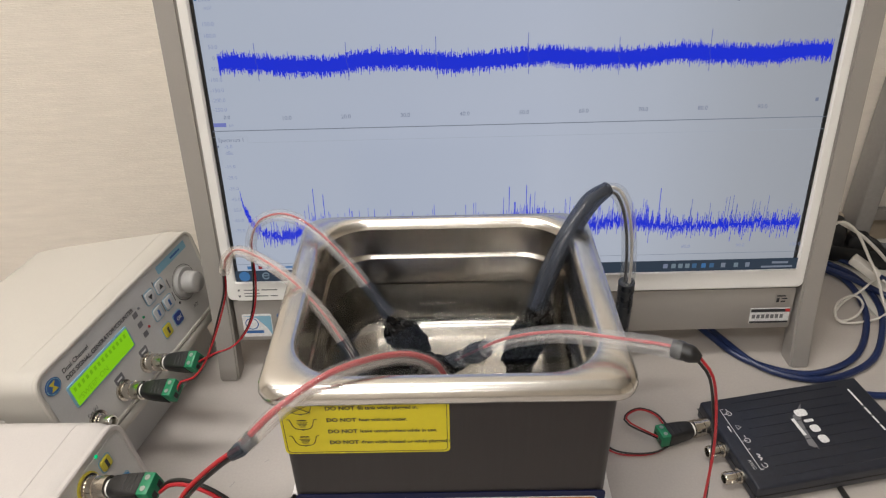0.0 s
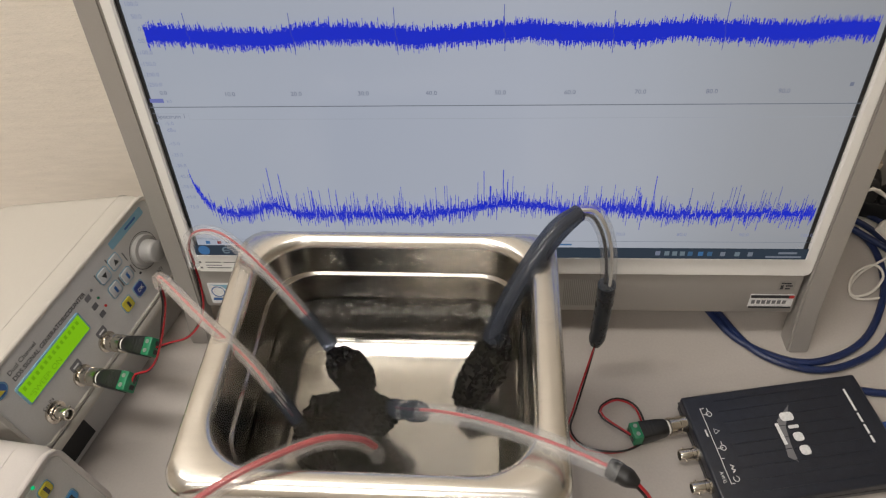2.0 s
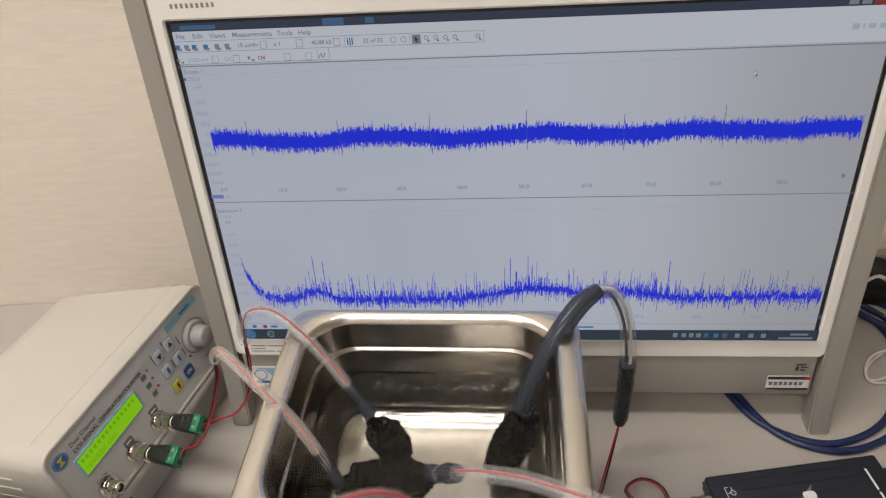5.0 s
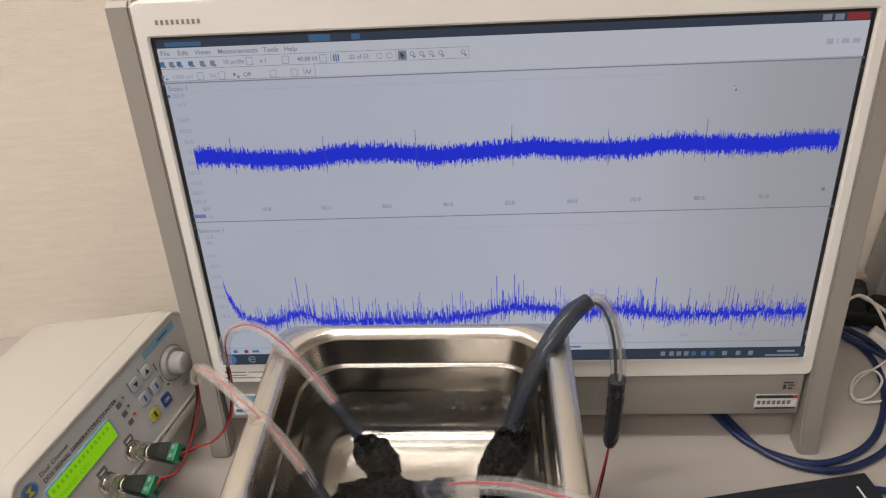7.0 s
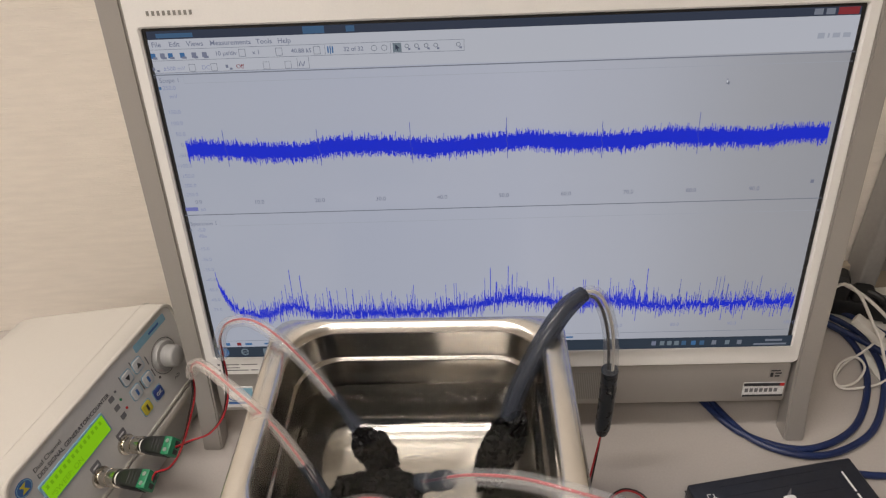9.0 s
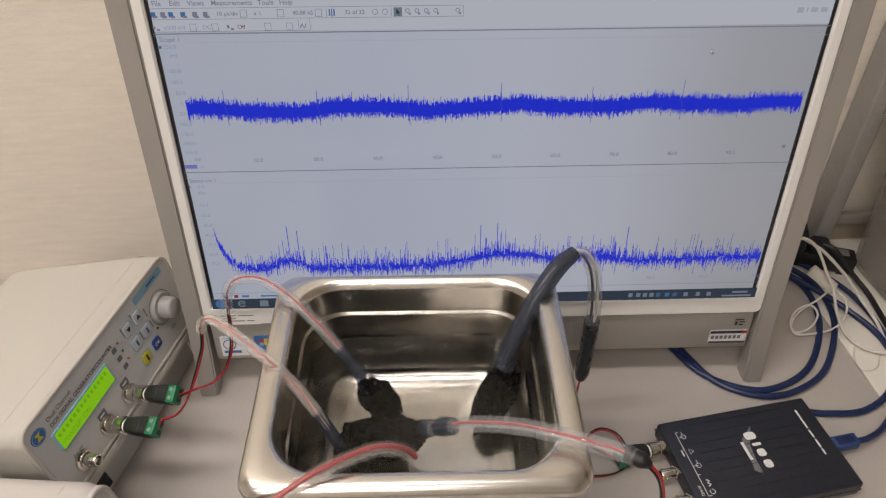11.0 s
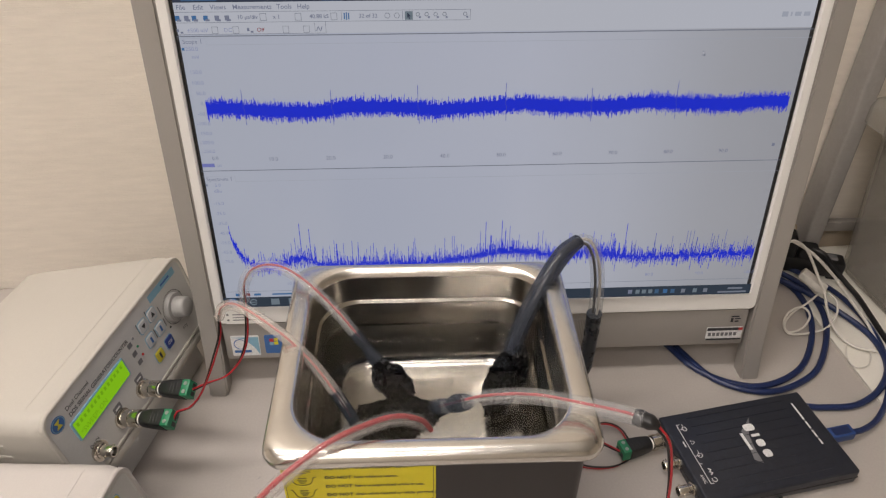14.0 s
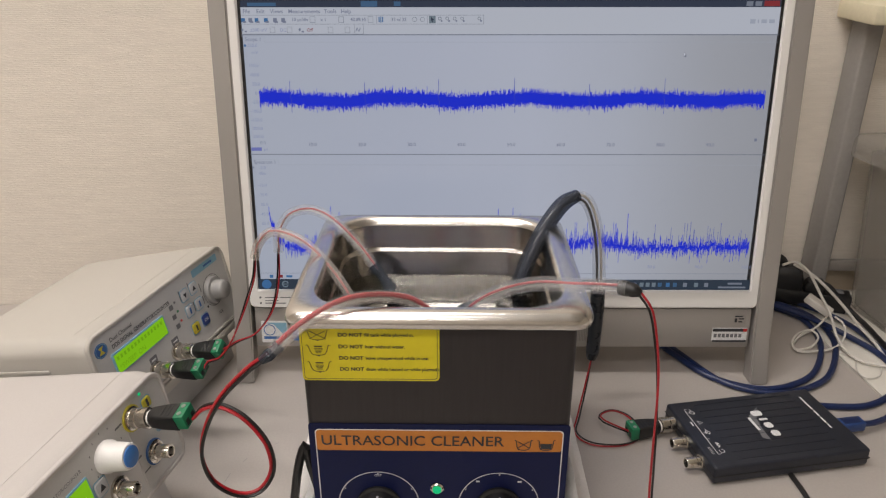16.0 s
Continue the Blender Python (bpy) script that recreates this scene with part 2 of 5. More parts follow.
def box(x0, x1, y0, y1, z0, z1, r=0.0, seg=2, bm=None):
    bm = bm or bmesh.new()
    v = bmesh.ops.create_cube(bm, size=1.0)["verts"]
    for p in v:
        p.co = Vector(((x0 + x1) / 2 + p.co.x * (x1 - x0), (y0 + y1) / 2 + p.co.y * (y1 - y0), (z0 + z1) / 2 + p.co.z * (z1 - z0)))
    if r:
        es = list({e for p in v for e in p.link_edges})
        bmesh.ops.bevel(bm, geom=es, offset=r, segments=seg, profile=0.5, affect="EDGES")
    return bm


def rrect(w, h, r, n=6, cx=0.0, cy=0.0):
    """Points round a rectangle with round corners, counter-clockwise."""
    out = []
    for k, (sx, sy) in enumerate(((1, 1), (-1, 1), (-1, -1), (1, -1))):
        for i in range(n + 1):
            a = math.pi / 2 * (k + i / n)
            out.append((cx + sx * (w / 2 - r) + r * math.cos(a), cy + sy * (h / 2 - r) + r * math.sin(a)))
    return out


def loft(loops, cap0=True, cap1=True, bm=None):
    """A skin over closed loops of equal count."""
    bm = bm or bmesh.new()
    vs = [[bm.verts.new(p) for p in loop] for loop in loops]
    n = len(vs[0])
    for a, b in zip(vs, vs[1:]):
        for i in range(n):
            bm.faces.new((a[i], a[(i + 1) % n], b[(i + 1) % n], b[i]))
    if cap0:
        bm.faces.new(vs[0][::-1])
    if cap1:
        bm.faces.new(vs[-1])
    bmesh.ops.recalc_face_normals(bm, faces=bm.faces)
    return bm


def plate(w, h, r, z0, z1, cx=0.0, cy=0.0, ease=0.0, bm=None, n=6):
    """A slab with round corners in the XY plane from z0 to z1; ease rounds its upper edge."""
    loops = [[(x, y, z0) for x, y in rrect(w, h, r, n, cx, cy)]]
    if ease:
        for k in range(4):
            a = math.pi / 2 * k / 3
            d = ease * (1 - math.cos(a))
            loops.append([(x, y, z1 - ease + ease * math.sin(a)) for x, y in rrect(w - 2 * d, h - 2 * d, max(r - d, 0.0002), n, cx, cy)])
    else:
        loops.append([(x, y, z1) for x, y in rrect(w, h, r, n, cx, cy)])
    return loft(loops, bm=bm)


def lathe(profile, seg=24, bm=None, m=None):
    """A turned form about Z from rows of (radius, z)."""
    bm2 = bmesh.new()
    loops = [[(max(r, 1e-5) * math.cos(2 * math.pi * i / seg), max(r, 1e-5) * math.sin(2 * math.pi * i / seg), z) for i in range(seg)] for r, z in profile]
    loft(loops, bm=bm2)
    if m is not None:
        bm2.transform(m)
    if bm is None:
        return bm2
    me = bpy.data.meshes.new("tmp")
    bm2.to_mesh(me)
    bm2.free()
    bm.from_mesh(me)
    bpy.data.meshes.remove(me)
    return bm


def ring_frame(w, h, r, w2, h2, r2, z0, z1, cx=0, cy=0, cx2=0, cy2=0, ease=0.0015):
    """A flat frame with an opening, edges eased on its front."""
    e = ease
    loops = [[(x, y, z0) for x, y in rrect(w, h, r, 6, cx, cy)], [(x, y, z1 - e) for x, y in rrect(w, h, r, 6, cx, cy)],
             [(x, y, z1) for x, y in rrect(w - 2 * e, h - 2 * e, max(r - e, 3e-4), 6, cx, cy)],
             [(x, y, z1) for x, y in rrect(w2 + 2 * e, h2 + 2 * e, r2 + e, 6, cx2, cy2)],
             [(x, y, z1 - e) for x, y in rrect(w2, h2, r2, 6, cx2, cy2)], [(x, y, z0) for x, y in rrect(w2, h2, r2, 6, cx2, cy2)]]
    return loft(loops + [loops[0]], False, False)


def spline(pts, step=0.004):
    """Points of a smooth line through the given ones."""
    p = [Vector(q) for q in pts]
    p = [p[0] * 2 - p[1]] + p + [p[-1] * 2 - p[-2]]
    out = []
    for a, b, c, d in zip(p, p[1:], p[2:], p[3:]):
        n = max(2, int((c - b).length / step))
        for i in range(n):
            t = i / n
            out.append(0.5 * ((2 * b) + (c - a) * t + (2 * a - 5 * b + 4 * c - d) * t * t + (3 * b - a - 3 * c + d) * t ** 3))
    return out + [p[-2]]


def frames(line):
    up = Vector((0.13, 0.21, 0.97))
    out = []
    for i, q in enumerate(line):
        d = (line[min(i + 1, len(line) - 1)] - line[max(i - 1, 0)]).normalized()
        up = (up - d * up.dot(d)).normalized()
        out.append((q, d, up, d.cross(up)))
    return out


def sweep(pts, r, seg=10, step=0.004, radii=None, bm=None, off=(0, 0), twist=0.0, raw=False):
    line = pts if raw else spline(pts, step)
    fr = frames(line)
    loops = []
    for i, (q, d, u, v) in enumerate(fr):
        f = i / (len(fr) - 1)
        rr = r if radii is None else r * float(np.interp(f, [k[0] for k in radii], [k[1] for k in radii]))
        a0 = twist * i
        c = q + (u * math.cos(a0) + v * math.sin(a0)) * off[0] + (v * math.cos(a0) - u * math.sin(a0)) * off[1]
        loops.append([c + (u * math.cos(2 * math.pi * k / seg) + v * math.sin(2 * math.pi * k / seg)) * rr for k in range(seg)])
    return loft(loops, bm=bm)


def text(body, size, bold=0.0, align="LEFT", xs=1.0):
    """A flat word in the XY plane, as a mesh, its left or middle at the origin."""
    cu = bpy.data.curves.new("word", "FONT")
    cu.body, cu.size, cu.align_x, cu.align_y, cu.offset, cu.resolution_u = body, size, align, "CENTER", bold, 3
    ob = bpy.data.objects.new("word", cu)
    me = bpy.data.meshes.new_from_object(ob)
    bm = bmesh.new()
    bm.from_mesh(me)
    bpy.data.objects.remove(ob)
    bpy.data.meshes.remove(me)
    bpy.data.curves.remove(cu)
    bm.transform(Matrix.Diagonal((xs, 1, 1, 1)))
    return bm


def quads(rows, z=0.0, bm=None):
    """Flat bars (x0, x1, y0, y1) in the XY plane."""
    bm = bm or bmesh.new()
    for x0, x1, y0, y1 in rows:
        bm.faces.new([bm.verts.new((x, y, z)) for x, y in ((x0, y0), (x1, y0), (x1, y1), (x0, y1))])
    return bm


def poly(pts, z=0.0, bm=None):
    bm = bm or bmesh.new()
    bm.faces.new([bm.verts.new((x, y, z)) for x, y in pts])
    return bm


def slab(pts, z0, z1, bm=None):
    return loft([[(x, y, z0) for x, y in pts], [(x, y, z1) for x, y in pts]], bm=bm)


def arc(cx, cy, r, w, a0, a1, z=0.0, n=24, bm=None):
    """A flat ring piece in the XY plane."""
    bm = bm or bmesh.new()
    prev = None
    for i in range(n + 1):
        a = radians(a0 + (a1 - a0) * i / n)
        cur = [bm.verts.new((cx + k * math.cos(a), cy + k * math.sin(a), z)) for k in (r, r + w)]
        if prev:
            bm.faces.new((prev[0], prev[1], cur[1], cur[0]))
        prev = cur
    return bm


def at(x, y, z=0.0):
    return Matrix.Translation((x, y, z))


def axes(x, y, z, o):
    """A pose from its three axes and origin."""
    m = Matrix((x, y, z)).transposed().to_4x4()
    m.translation = o
    return m


# ---- the room ----
def structure(name, bm, material, label="", m=None):
    return tagged(part(name, bm, material, m=m), label or name.replace("_", " "), "", "", "structure")


structure("floor", box(-2.4, 2.6, -3.0, 1.2, -0.80, -0.72), FLOORM, "grey tiled office floor")
structure("ceiling", box(-2.4, 2.6, -3.0, 1.2, 1.78, 1.86), CEIL, "white ceiling boards")
structure("wall_north", box(-2.6, 2.9, 0, 0.1, -0.72, 1.78), WALL, "cream woven wallpaper wall behind the desk", pose(0, 0.689, 0, 0, 0, 3.42))
structure("wall_south", box(-2.4, 2.6, -3.1, -3.0, -0.72, 1.78), WALL, "cream wallpaper wall")
structure("wall_west", box(-2.5, -2.4, -3.1, 0.54, -0.72, 1.78), WALL, "cream wallpaper wall")
structure("wall_east", box(2.6, 2.7, -3.1, 0.84, -0.72, 1.78), WALL, "cream wallpaper wall")
structure("baseboard", box(0.30, 1.9, -0.012, -0.001, -0.03, 0.034, 0.002), SKIRT, "brown strip where the wall meets the table", pose(0, 0.689, 0, 0, 0, 3.42))


def ceiling_light(x, y):
    root = empty("ceiling_light", pose(x, y, 1.70), "white fluorescent ceiling light with two tubes", "ceiling light", "ceiling lights")
    part("housing", box(-0.63, 0.63, -0.05, 0.05, -0.04, 0, 0.006), WHITE, root)
    for s in (-0.5, 0.5):
        part("hanger", box(s - 0.01, s + 0.01, -0.01, 0.01, 0, 0.08), WHITE, root)
    for s in (-0.055, 0.055):
        part("tube", sweep([(-0.59, s, -0.068), (0, s, -0.068), (0.59, s, -0.068)], 0.014, 12, 0.2), LAMPTUBE, root)
    la = bpy.data.lights.new("tube_light", "AREA")
    la.shape, la.size, la.size_y, la.energy, la.color = "RECTANGLE", 1.2, 0.2, LAMP_WATTS, (1.0, 0.942, 0.875)
    lo = new("tube_light", la)
    lo.parent = root
    lo.location = (0, 0, -0.09)
    up = new("tube_light", bpy.data.lights.new("tube_light", "AREA"))
    up.data.shape, up.data.size, up.data.size_y, up.data.energy, up.data.color = "RECTANGLE", 1.2, 0.34, LAMP_WATTS * 0.45, la.color
    up.parent = root
    up.matrix_basis = pose(0, 0, -0.085, 180)
    return root


LAMP_WATTS = 12.8
LAMPTUBE = glow("lamp_tube", (1.0, 0.93, 0.82), 6.0)
ceiling_light(-0.55, -0.75)
ceiling_light(-0.55, 0.25)
ceiling_light(-0.55, -2.0)


# ---- the tables ----
MARKS = ((-0.163, 0.372, 62, 0.006), (-0.172, 0.350, 80, 0.011), (-0.140, 0.395, 40, 0.004), (0.205, 0.330, 15, 0.005))


def table(name, pts, material, label, legs):
    root = empty(name, pose(0, 0, -0.72), label, "table")
    part("tabletop", slab(pts, 0.694, 0.72), material, root)
    if name == "desk":
        for x, y, a, l in MARKS:
            part("scratch", quads([(-l / 2, l / 2, -0.0003, 0.0003)]), EDGE, root, m=pose(x, y, 0.7203, 0, 0, a))
    for x, y in legs:
        part("leg", box(x - 0.02, x + 0.02, y - 0.02, y + 0.02, 0, 0.694, 0.003), EDGE, root)
    return root


table("desk", [(-1.15, -0.12), (0.502, -0.12), (0.4285, 0.713), (-1.15, 0.618)], DESK, "pale grey laminate office desk under the test bench", [(-1.1, -0.06), (0.42, -0.06), (0.36, 0.62), (-1.1, 0.55)])
table("side_table", [(0.5045, -0.12), (1.55, -0.12), (1.55, 0.775), (0.431, 0.713)], DESK2, "white laminate table joined to the grey desk", [(0.6, -0.06), (1.5, -0.06), (1.5, 0.70), (0.52, 0.64)])


# ---- the computer ----
def computer():
    root = empty("all_in_one_computer", pose(0.0705, 0.5172, 0.0970, 90 - 7.96, 0, 0.5), "white and silver all-in-one computer showing blue signal traces", "computer")
    part("back_case", box(-0.262, 0.262, -0.055, 0.292, -0.06, -0.011, 0.012, 3), WHITE, root)
    # white front frame with the screen opening
    part("bezel", ring_frame(0.5125, 0.3215, 0.006, 0.4935, 0.278, 0.0015, -0.01, 0.004, 0, 0.1415, 0, 0.1387), WHITE, root, "glossy white screen frame")
    part("bezel_edge", ring_frame(0.4935, 0.278, 0.0015, 0.4885, 0.2735, 0.001, -0.004, 0.0012, 0, 0.1387, 0, 0.1387, 0.0003), BEZIN, root, "thin black screen border")
    part("speaker_panel", box(-0.2535, 0.2535, -0.0635, -0.0205, -0.012, 0.001, 0.003), SILVER, root, "silver lower panel with a speaker grille")
    g = bmesh.new()
    for k in range(26):
        x = 0.06 + k * 0.0016
        box(x, x + 0.0008, -0.056, -0.027, 0.001, 0.0014, bm=g)
    part("grille", g, SLOT, root, "fine vertical speaker slots")
    for s in (-1, 1):
        # the column runs straight down, and its foot stands a little forward on the desk
        side = [(0.2990, 0.0050), (0.3025, 0.0015), (0.3025, -0.052), (-0.0600, -0.052), (-0.0640, -0.010), (-0.0985, -0.006), (-0.0985, 0.0125), (-0.0560, 0.0068), (-0.0150, 0.0052)]
        x0, x1 = s * 0.2642 - 0.0088, s * 0.2642 + 0.0088
        c = loft([[(x0, y, z) for y, z in side], [(x1, y, z) for y, z in side]])
        bmesh.ops.recalc_face_normals(c, faces=c.faces)
        bmesh.ops.bevel(c, geom=[e for e in c.edges if abs(e.verts[0].co.x - e.verts[1].co.x) < 1e-6 and min(v.co.z for v in e.verts) > 0], offset=0.0016, segments=2, affect="EDGES")
        part("side_column", c, SILVER, root, "silver side column reaching the desk")
    part("rear_strut", box(-0.08, 0.08, -0.02, 0.10, -0.085, -0.05, 0.006), SILVER, root)
    # maker's mark as a plain bar, stickers
    mark = bmesh.new()
    for i in range(9):
        x = -0.2395 + i * 0.0037
        quads([(x, x + 0.0020, 0.2862, 0.2894)], 0.0043, mark)
    part("maker_mark", mark, SLOT, root)
    part("code_sticker", quads([(0.2345, 0.2475, -0.0365, -0.0265)], 0.0014), SILVER, root)
    q = quads([(0.2360, 0.2440, -0.0292, -0.0278), (0.2360, 0.2385, -0.0350, -0.0305), (0.2400, 0.2455, -0.0318, -0.0305), (0.2400, 0.2440, -0.0350, -0.0334)], 0.0018)
    part("code_print", q, DARKINK, root)
    st = part("rating_sticker", plate(0.0355, 0.0155, 0.0008, 0.001, 0.0014, 0.2325, -0.0490), PRINT, root, "small black, white and red sticker")
    part("print_band", quads([(0.2150, 0.2500, -0.0451, -0.0418), (0.2150, 0.2500, -0.0565, -0.0545)], 0.0017), DARKINK, st)
    part("print_band", quads([(0.246, 0.250, -0.0451, -0.0418)], 0.0019), REDINK, st)
    part("print_band", quads([(0.2165 + 0.0042 * k, 0.2195 + 0.0042 * k, -0.0515, -0.0475) for k in range(7)], 0.0017), GREYINK, st)
    s1 = part("processor_sticker", plate(0.0265, 0.0235, 0.0012, 0.001, 0.0014, -0.2335, -0.0465), PRINT, root, "white and blue processor sticker")
    part("sticker_swoosh", poly([(-0.2462, -0.0365), (-0.2208, -0.0365), (-0.2208, -0.0572), (-0.225, -0.0490), (-0.234, -0.0385)], 0.0016), LBLUE, s1)
    part("sticker_oval", arc(-0.2385, -0.0445, 0.0052, 0.0009, 0, 360, 0.0017), BLUEINK, s1)
    part("sticker_word", quads([(-0.2445, -0.2285, -0.0545, -0.0515)], 0.0017), BLUEINK, s1)
    s2 = part("system_sticker", plate(0.0165, 0.0215, 0.0016, 0.001, 0.0014, -0.2070, -0.0455), BLUEINK, root, "dark blue system sticker with a coloured flag")
    for (x, y), mm in zip(((-0.2105, -0.0425), (-0.2062, -0.0418), (-0.2105, -0.0465), (-0.2062, -0.0460)), (REDINK, YELBTN, LBLUE, YELLOW)):
        part("sticker_flag", quads([(x, x + 0.0038, y, y + 0.0036)], 0.0016), mm, s2)
    part("key_label", quads([(-0.247, -0.204, -0.0185, -0.0045)], 0.0045), WHITE, root)
    part("key_print", quads([(-0.2455, -0.2435, -0.009, -0.007), (-0.2455, -0.2435, -0.015, -0.013), (-0.240, -0.2265, -0.0085, -0.0075), (-0.2245, -0.2105, -0.0085, -0.0075), (-0.240, -0.219, -0.0145, -0.0135), (-0.217, -0.2105, -0.0145, -0.0135), (-0.240, -0.2265, -0.0117, -0.0109)], 0.0048), GREYINK, root)
    screen(root)
    return root


def screen(root):
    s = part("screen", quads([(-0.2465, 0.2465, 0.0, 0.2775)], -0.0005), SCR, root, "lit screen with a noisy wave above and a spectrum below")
    z = iter(np.arange(0.0001, 0.01, 0.00006))
    rng = random.Random(11)

    def flat(name, rows, material):
        h = float(next(z))
        for row in rows:
            ob = part(name, quads([row], h), material, s)
        return ob

    def word(name, body, size, x, y, material, align="LEFT", bold=0.0):
        return part(name, text(body, size, bold, align), material, s, m=at(x, y, float(next(z))))

    flat("title_bar", [(-0.2445, 0.2445, 0.2695, 0.2755)], S_TITLE)
    flat("title_glow", [(-0.135, -0.120, 0.2700, 0.2750), (-0.105, -0.099, 0.2705, 0.2745), (-0.238, -0.212, 0.2705, 0.2735)], S_DIM)
    flat("window_buttons", [(0.213, 0.219, 0.2705, 0.2745), (0.221, 0.227, 0.2705, 0.2745)], S_LINE)
    flat("close_button", [(0.229, 0.243, 0.2702, 0.2750)], S_RED)
    flat("menu_bar", [(-0.2445, 0.2445, 0.2462, 0.2695)], S_BAR)
    for x, w in ((-0.2424, "File"), (-0.2300, "Edit"), (-0.2175, "Views"), (-0.2010, "Measurements"), (-0.1685, "Tools"), (-0.1533, "Help")):
        word("menu_word", w, 0.0049, x, 0.2659, S_TEXT, bold=0.00005)
    flat("toolbar_edge", [(-0.2445, -0.0235, 0.2625, 0.2628), (-0.2445, -0.0235, 0.2548, 0.2551), (-0.0238, -0.0235, 0.2551, 0.2625), (-0.2445, -0.133, 0.2462, 0.2465), (-0.1333, -0.133, 0.2465, 0.2548), (-0.1415, -0.1412, 0.2470, 0.2540), (-0.1210, -0.1207, 0.2555, 0.2620), (-0.0750, -0.0747, 0.2555, 0.2620)], S_LINE)
    for k, x in enumerate((-0.2442, -0.2375, -0.2318, -0.2233, -0.2150, -0.2075)):
        flat("tool_icon", [(x, x + 0.0034, 0.2566, 0.2602)], (S_ICON2, S_TEXT, S_ICON2, S_ICON2, S_TEXT, S_TEXT)[k])
        flat("tool_icon_edge", [(x + 0.0012, x + 0.0044, 0.2560, 0.2576)], S_TEXT)
    for x, w in ((-0.1983, "10 µs/div"), (-0.1718, "x 1"), (-0.1446, "40.88 kS"), (-0.1078, "32 of 32")):
        word("tool_word", w, 0.0042, x, 0.2588, S_TEXT, bold=0.00005)
    for x in (-0.1790, -0.1530, -0.1263):
        part("tool_box", ring_frame(0.0048, 0.0054, 0.0003, 0.0041, 0.0047, 0.0002, 0, 0.00005, x, 0.2588, x, 0.2588, 0.00002), S_LINE, s, m=at(0, 0, float(next(z))))
    flat("tool_icon", [(-0.1190, -0.1180, 0.2566, 0.2612), (-0.1173, -0.1165, 0.2560, 0.2616), (-0.1158, -0.1148, 0.2566, 0.2612)], S_ICON2)
    for x in (-0.0863, -0.0792):
        part("tool_ring", arc(x, 0.2590, 0.0017, 0.0004, 0, 360, n=14), S_LINE, s, m=at(0, 0, float(next(z))))
    flat("tool_highlight", [(-0.0732, -0.0672, 0.2557, 0.2620)], S_ICON)
    part("tool_arrow", poly([(-0.0714, 0.2612), (-0.0683, 0.2582), (-0.0699, 0.2582), (-0.0693, 0.2565), (-0.0701, 0.2563), (-0.0705, 0.2578), (-0.0714, 0.2573)]), S_TITLE, s, m=at(0, 0, float(next(z))))
    for x in (-0.0650, -0.0583, -0.0516, -0.0449, -0.0293):
        part("tool_lens", arc(x + 0.0016, 0.2597, 0.0011, 0.0005, 0, 360, n=12), S_LINE, s, m=at(0, 0, float(next(z))))
        flat("tool_lens_grip", [(x + 0.0024, x + 0.0040, 0.2569, 0.2583)], S_TEXT)
    for x, w in ((-0.2364, "±500 mV"), (-0.2090, "DC")):
        word("tool_word", w, 0.0042, x, 0.2497, S_TEXT2)
    word("tool_word", "Off", 0.0042, -0.1845, 0.2497, S_RED)
    flat("tool_icon", [(-0.2440, -0.2422, 0.2488, 0.2510), (-0.2412, -0.2392, 0.2477, 0.2491), (-0.1918, -0.1900, 0.2490, 0.2513), (-0.1892, -0.1872, 0.2477, 0.2491)], S_TEXT)
    part("tool_wave", sweep([(-0.1398, 0.2485, 0), (-0.1385, 0.2518, 0), (-0.1371, 0.2484, 0), (-0.1356, 0.2518, 0)], 0.00035, 5, 0.002), S_TEXT, s, m=at(0, 0, float(next(z))))
    for x in (-0.2156, -0.2000, -0.1628, -0.1474):
        part("tool_box", ring_frame(0.0046, 0.0052, 0.0003, 0.0040, 0.0046, 0.0002, 0, 0.00005, x, 0.2499, x, 0.2499, 0.00002), S_LINE, s, m=at(0, 0, float(next(z))))
    # the program's mark, as plain shapes
    flat("program_mark", [(0.2168, 0.2215, 0.2552, 0.2590), (0.2235, 0.2248, 0.2556, 0.2588), (0.2268, 0.2318, 0.2556, 0.2588), (0.2338, 0.2388, 0.2556, 0.2588)], S_FINE)
    flat("rule", [(-0.2445, 0.2445, 0.2452, 0.2460)], S_LINE)
    # upper plot
    flat("tab_rule", [(-0.2445, -0.2235, 0.2440, 0.2442), (-0.2235, -0.2233, 0.2392, 0.2442), (-0.2233, 0.2445, 0.2390, 0.2393)], S_FINE)
    word("tab_word", "Scope 1", 0.0046, -0.2410, 0.2416, S_TEXT)
    flat("marker", [(-0.2425, -0.2405, 0.2352, 0.2372)], S_ICON2)
    for k, w in enumerate(("250.0", "mV", "150.0", "100.0", "50.0", "0.0", "-50.0", "-100.0", "-150.0", "-200.0", "-250.0")):
        word("scale_word", w, 0.0043, -0.2302, (0.2362, 0.2300, 0.2185, 0.2100, 0.2017, 0.1935, 0.1852, 0.1770, 0.1688, 0.1610, 0.1535)[k], S_TEXT2, "RIGHT")
    for k in range(1, 10):
        word("scale_word", f"{k}0.0", 0.0046, -0.2312 + 0.0470 * k, 0.1458, S_TEXT, "CENTER")
    word("scale_word", "0.0", 0.0043, -0.231, 0.1475, S_TEXT, "CENTER")
    flat("unit_tag", [(-0.2425, -0.2325, 0.1400, 0.1432)], S_TAG)
    word("scale_word", "µs", 0.0042, -0.2305, 0.1416, S_TEXT2)
    flat("marker", [(0.2325, 0.2350, 0.1492, 0.1520)], S_TEXT)
    flat("cursor", [(0.1590, 0.1602, 0.2265, 0.2300), (0.1602, 0.1615, 0.2260, 0.2280)], S_LINE)
    flat("cursor_core", [(0.1593, 0.1599, 0.2272, 0.2293)], S_WHITE)
    core, spikes, fade = bmesh.new(), bmesh.new(), bmesh.new()
    n = 1150
    x0, dx = -0.2312, 0.4690 / n
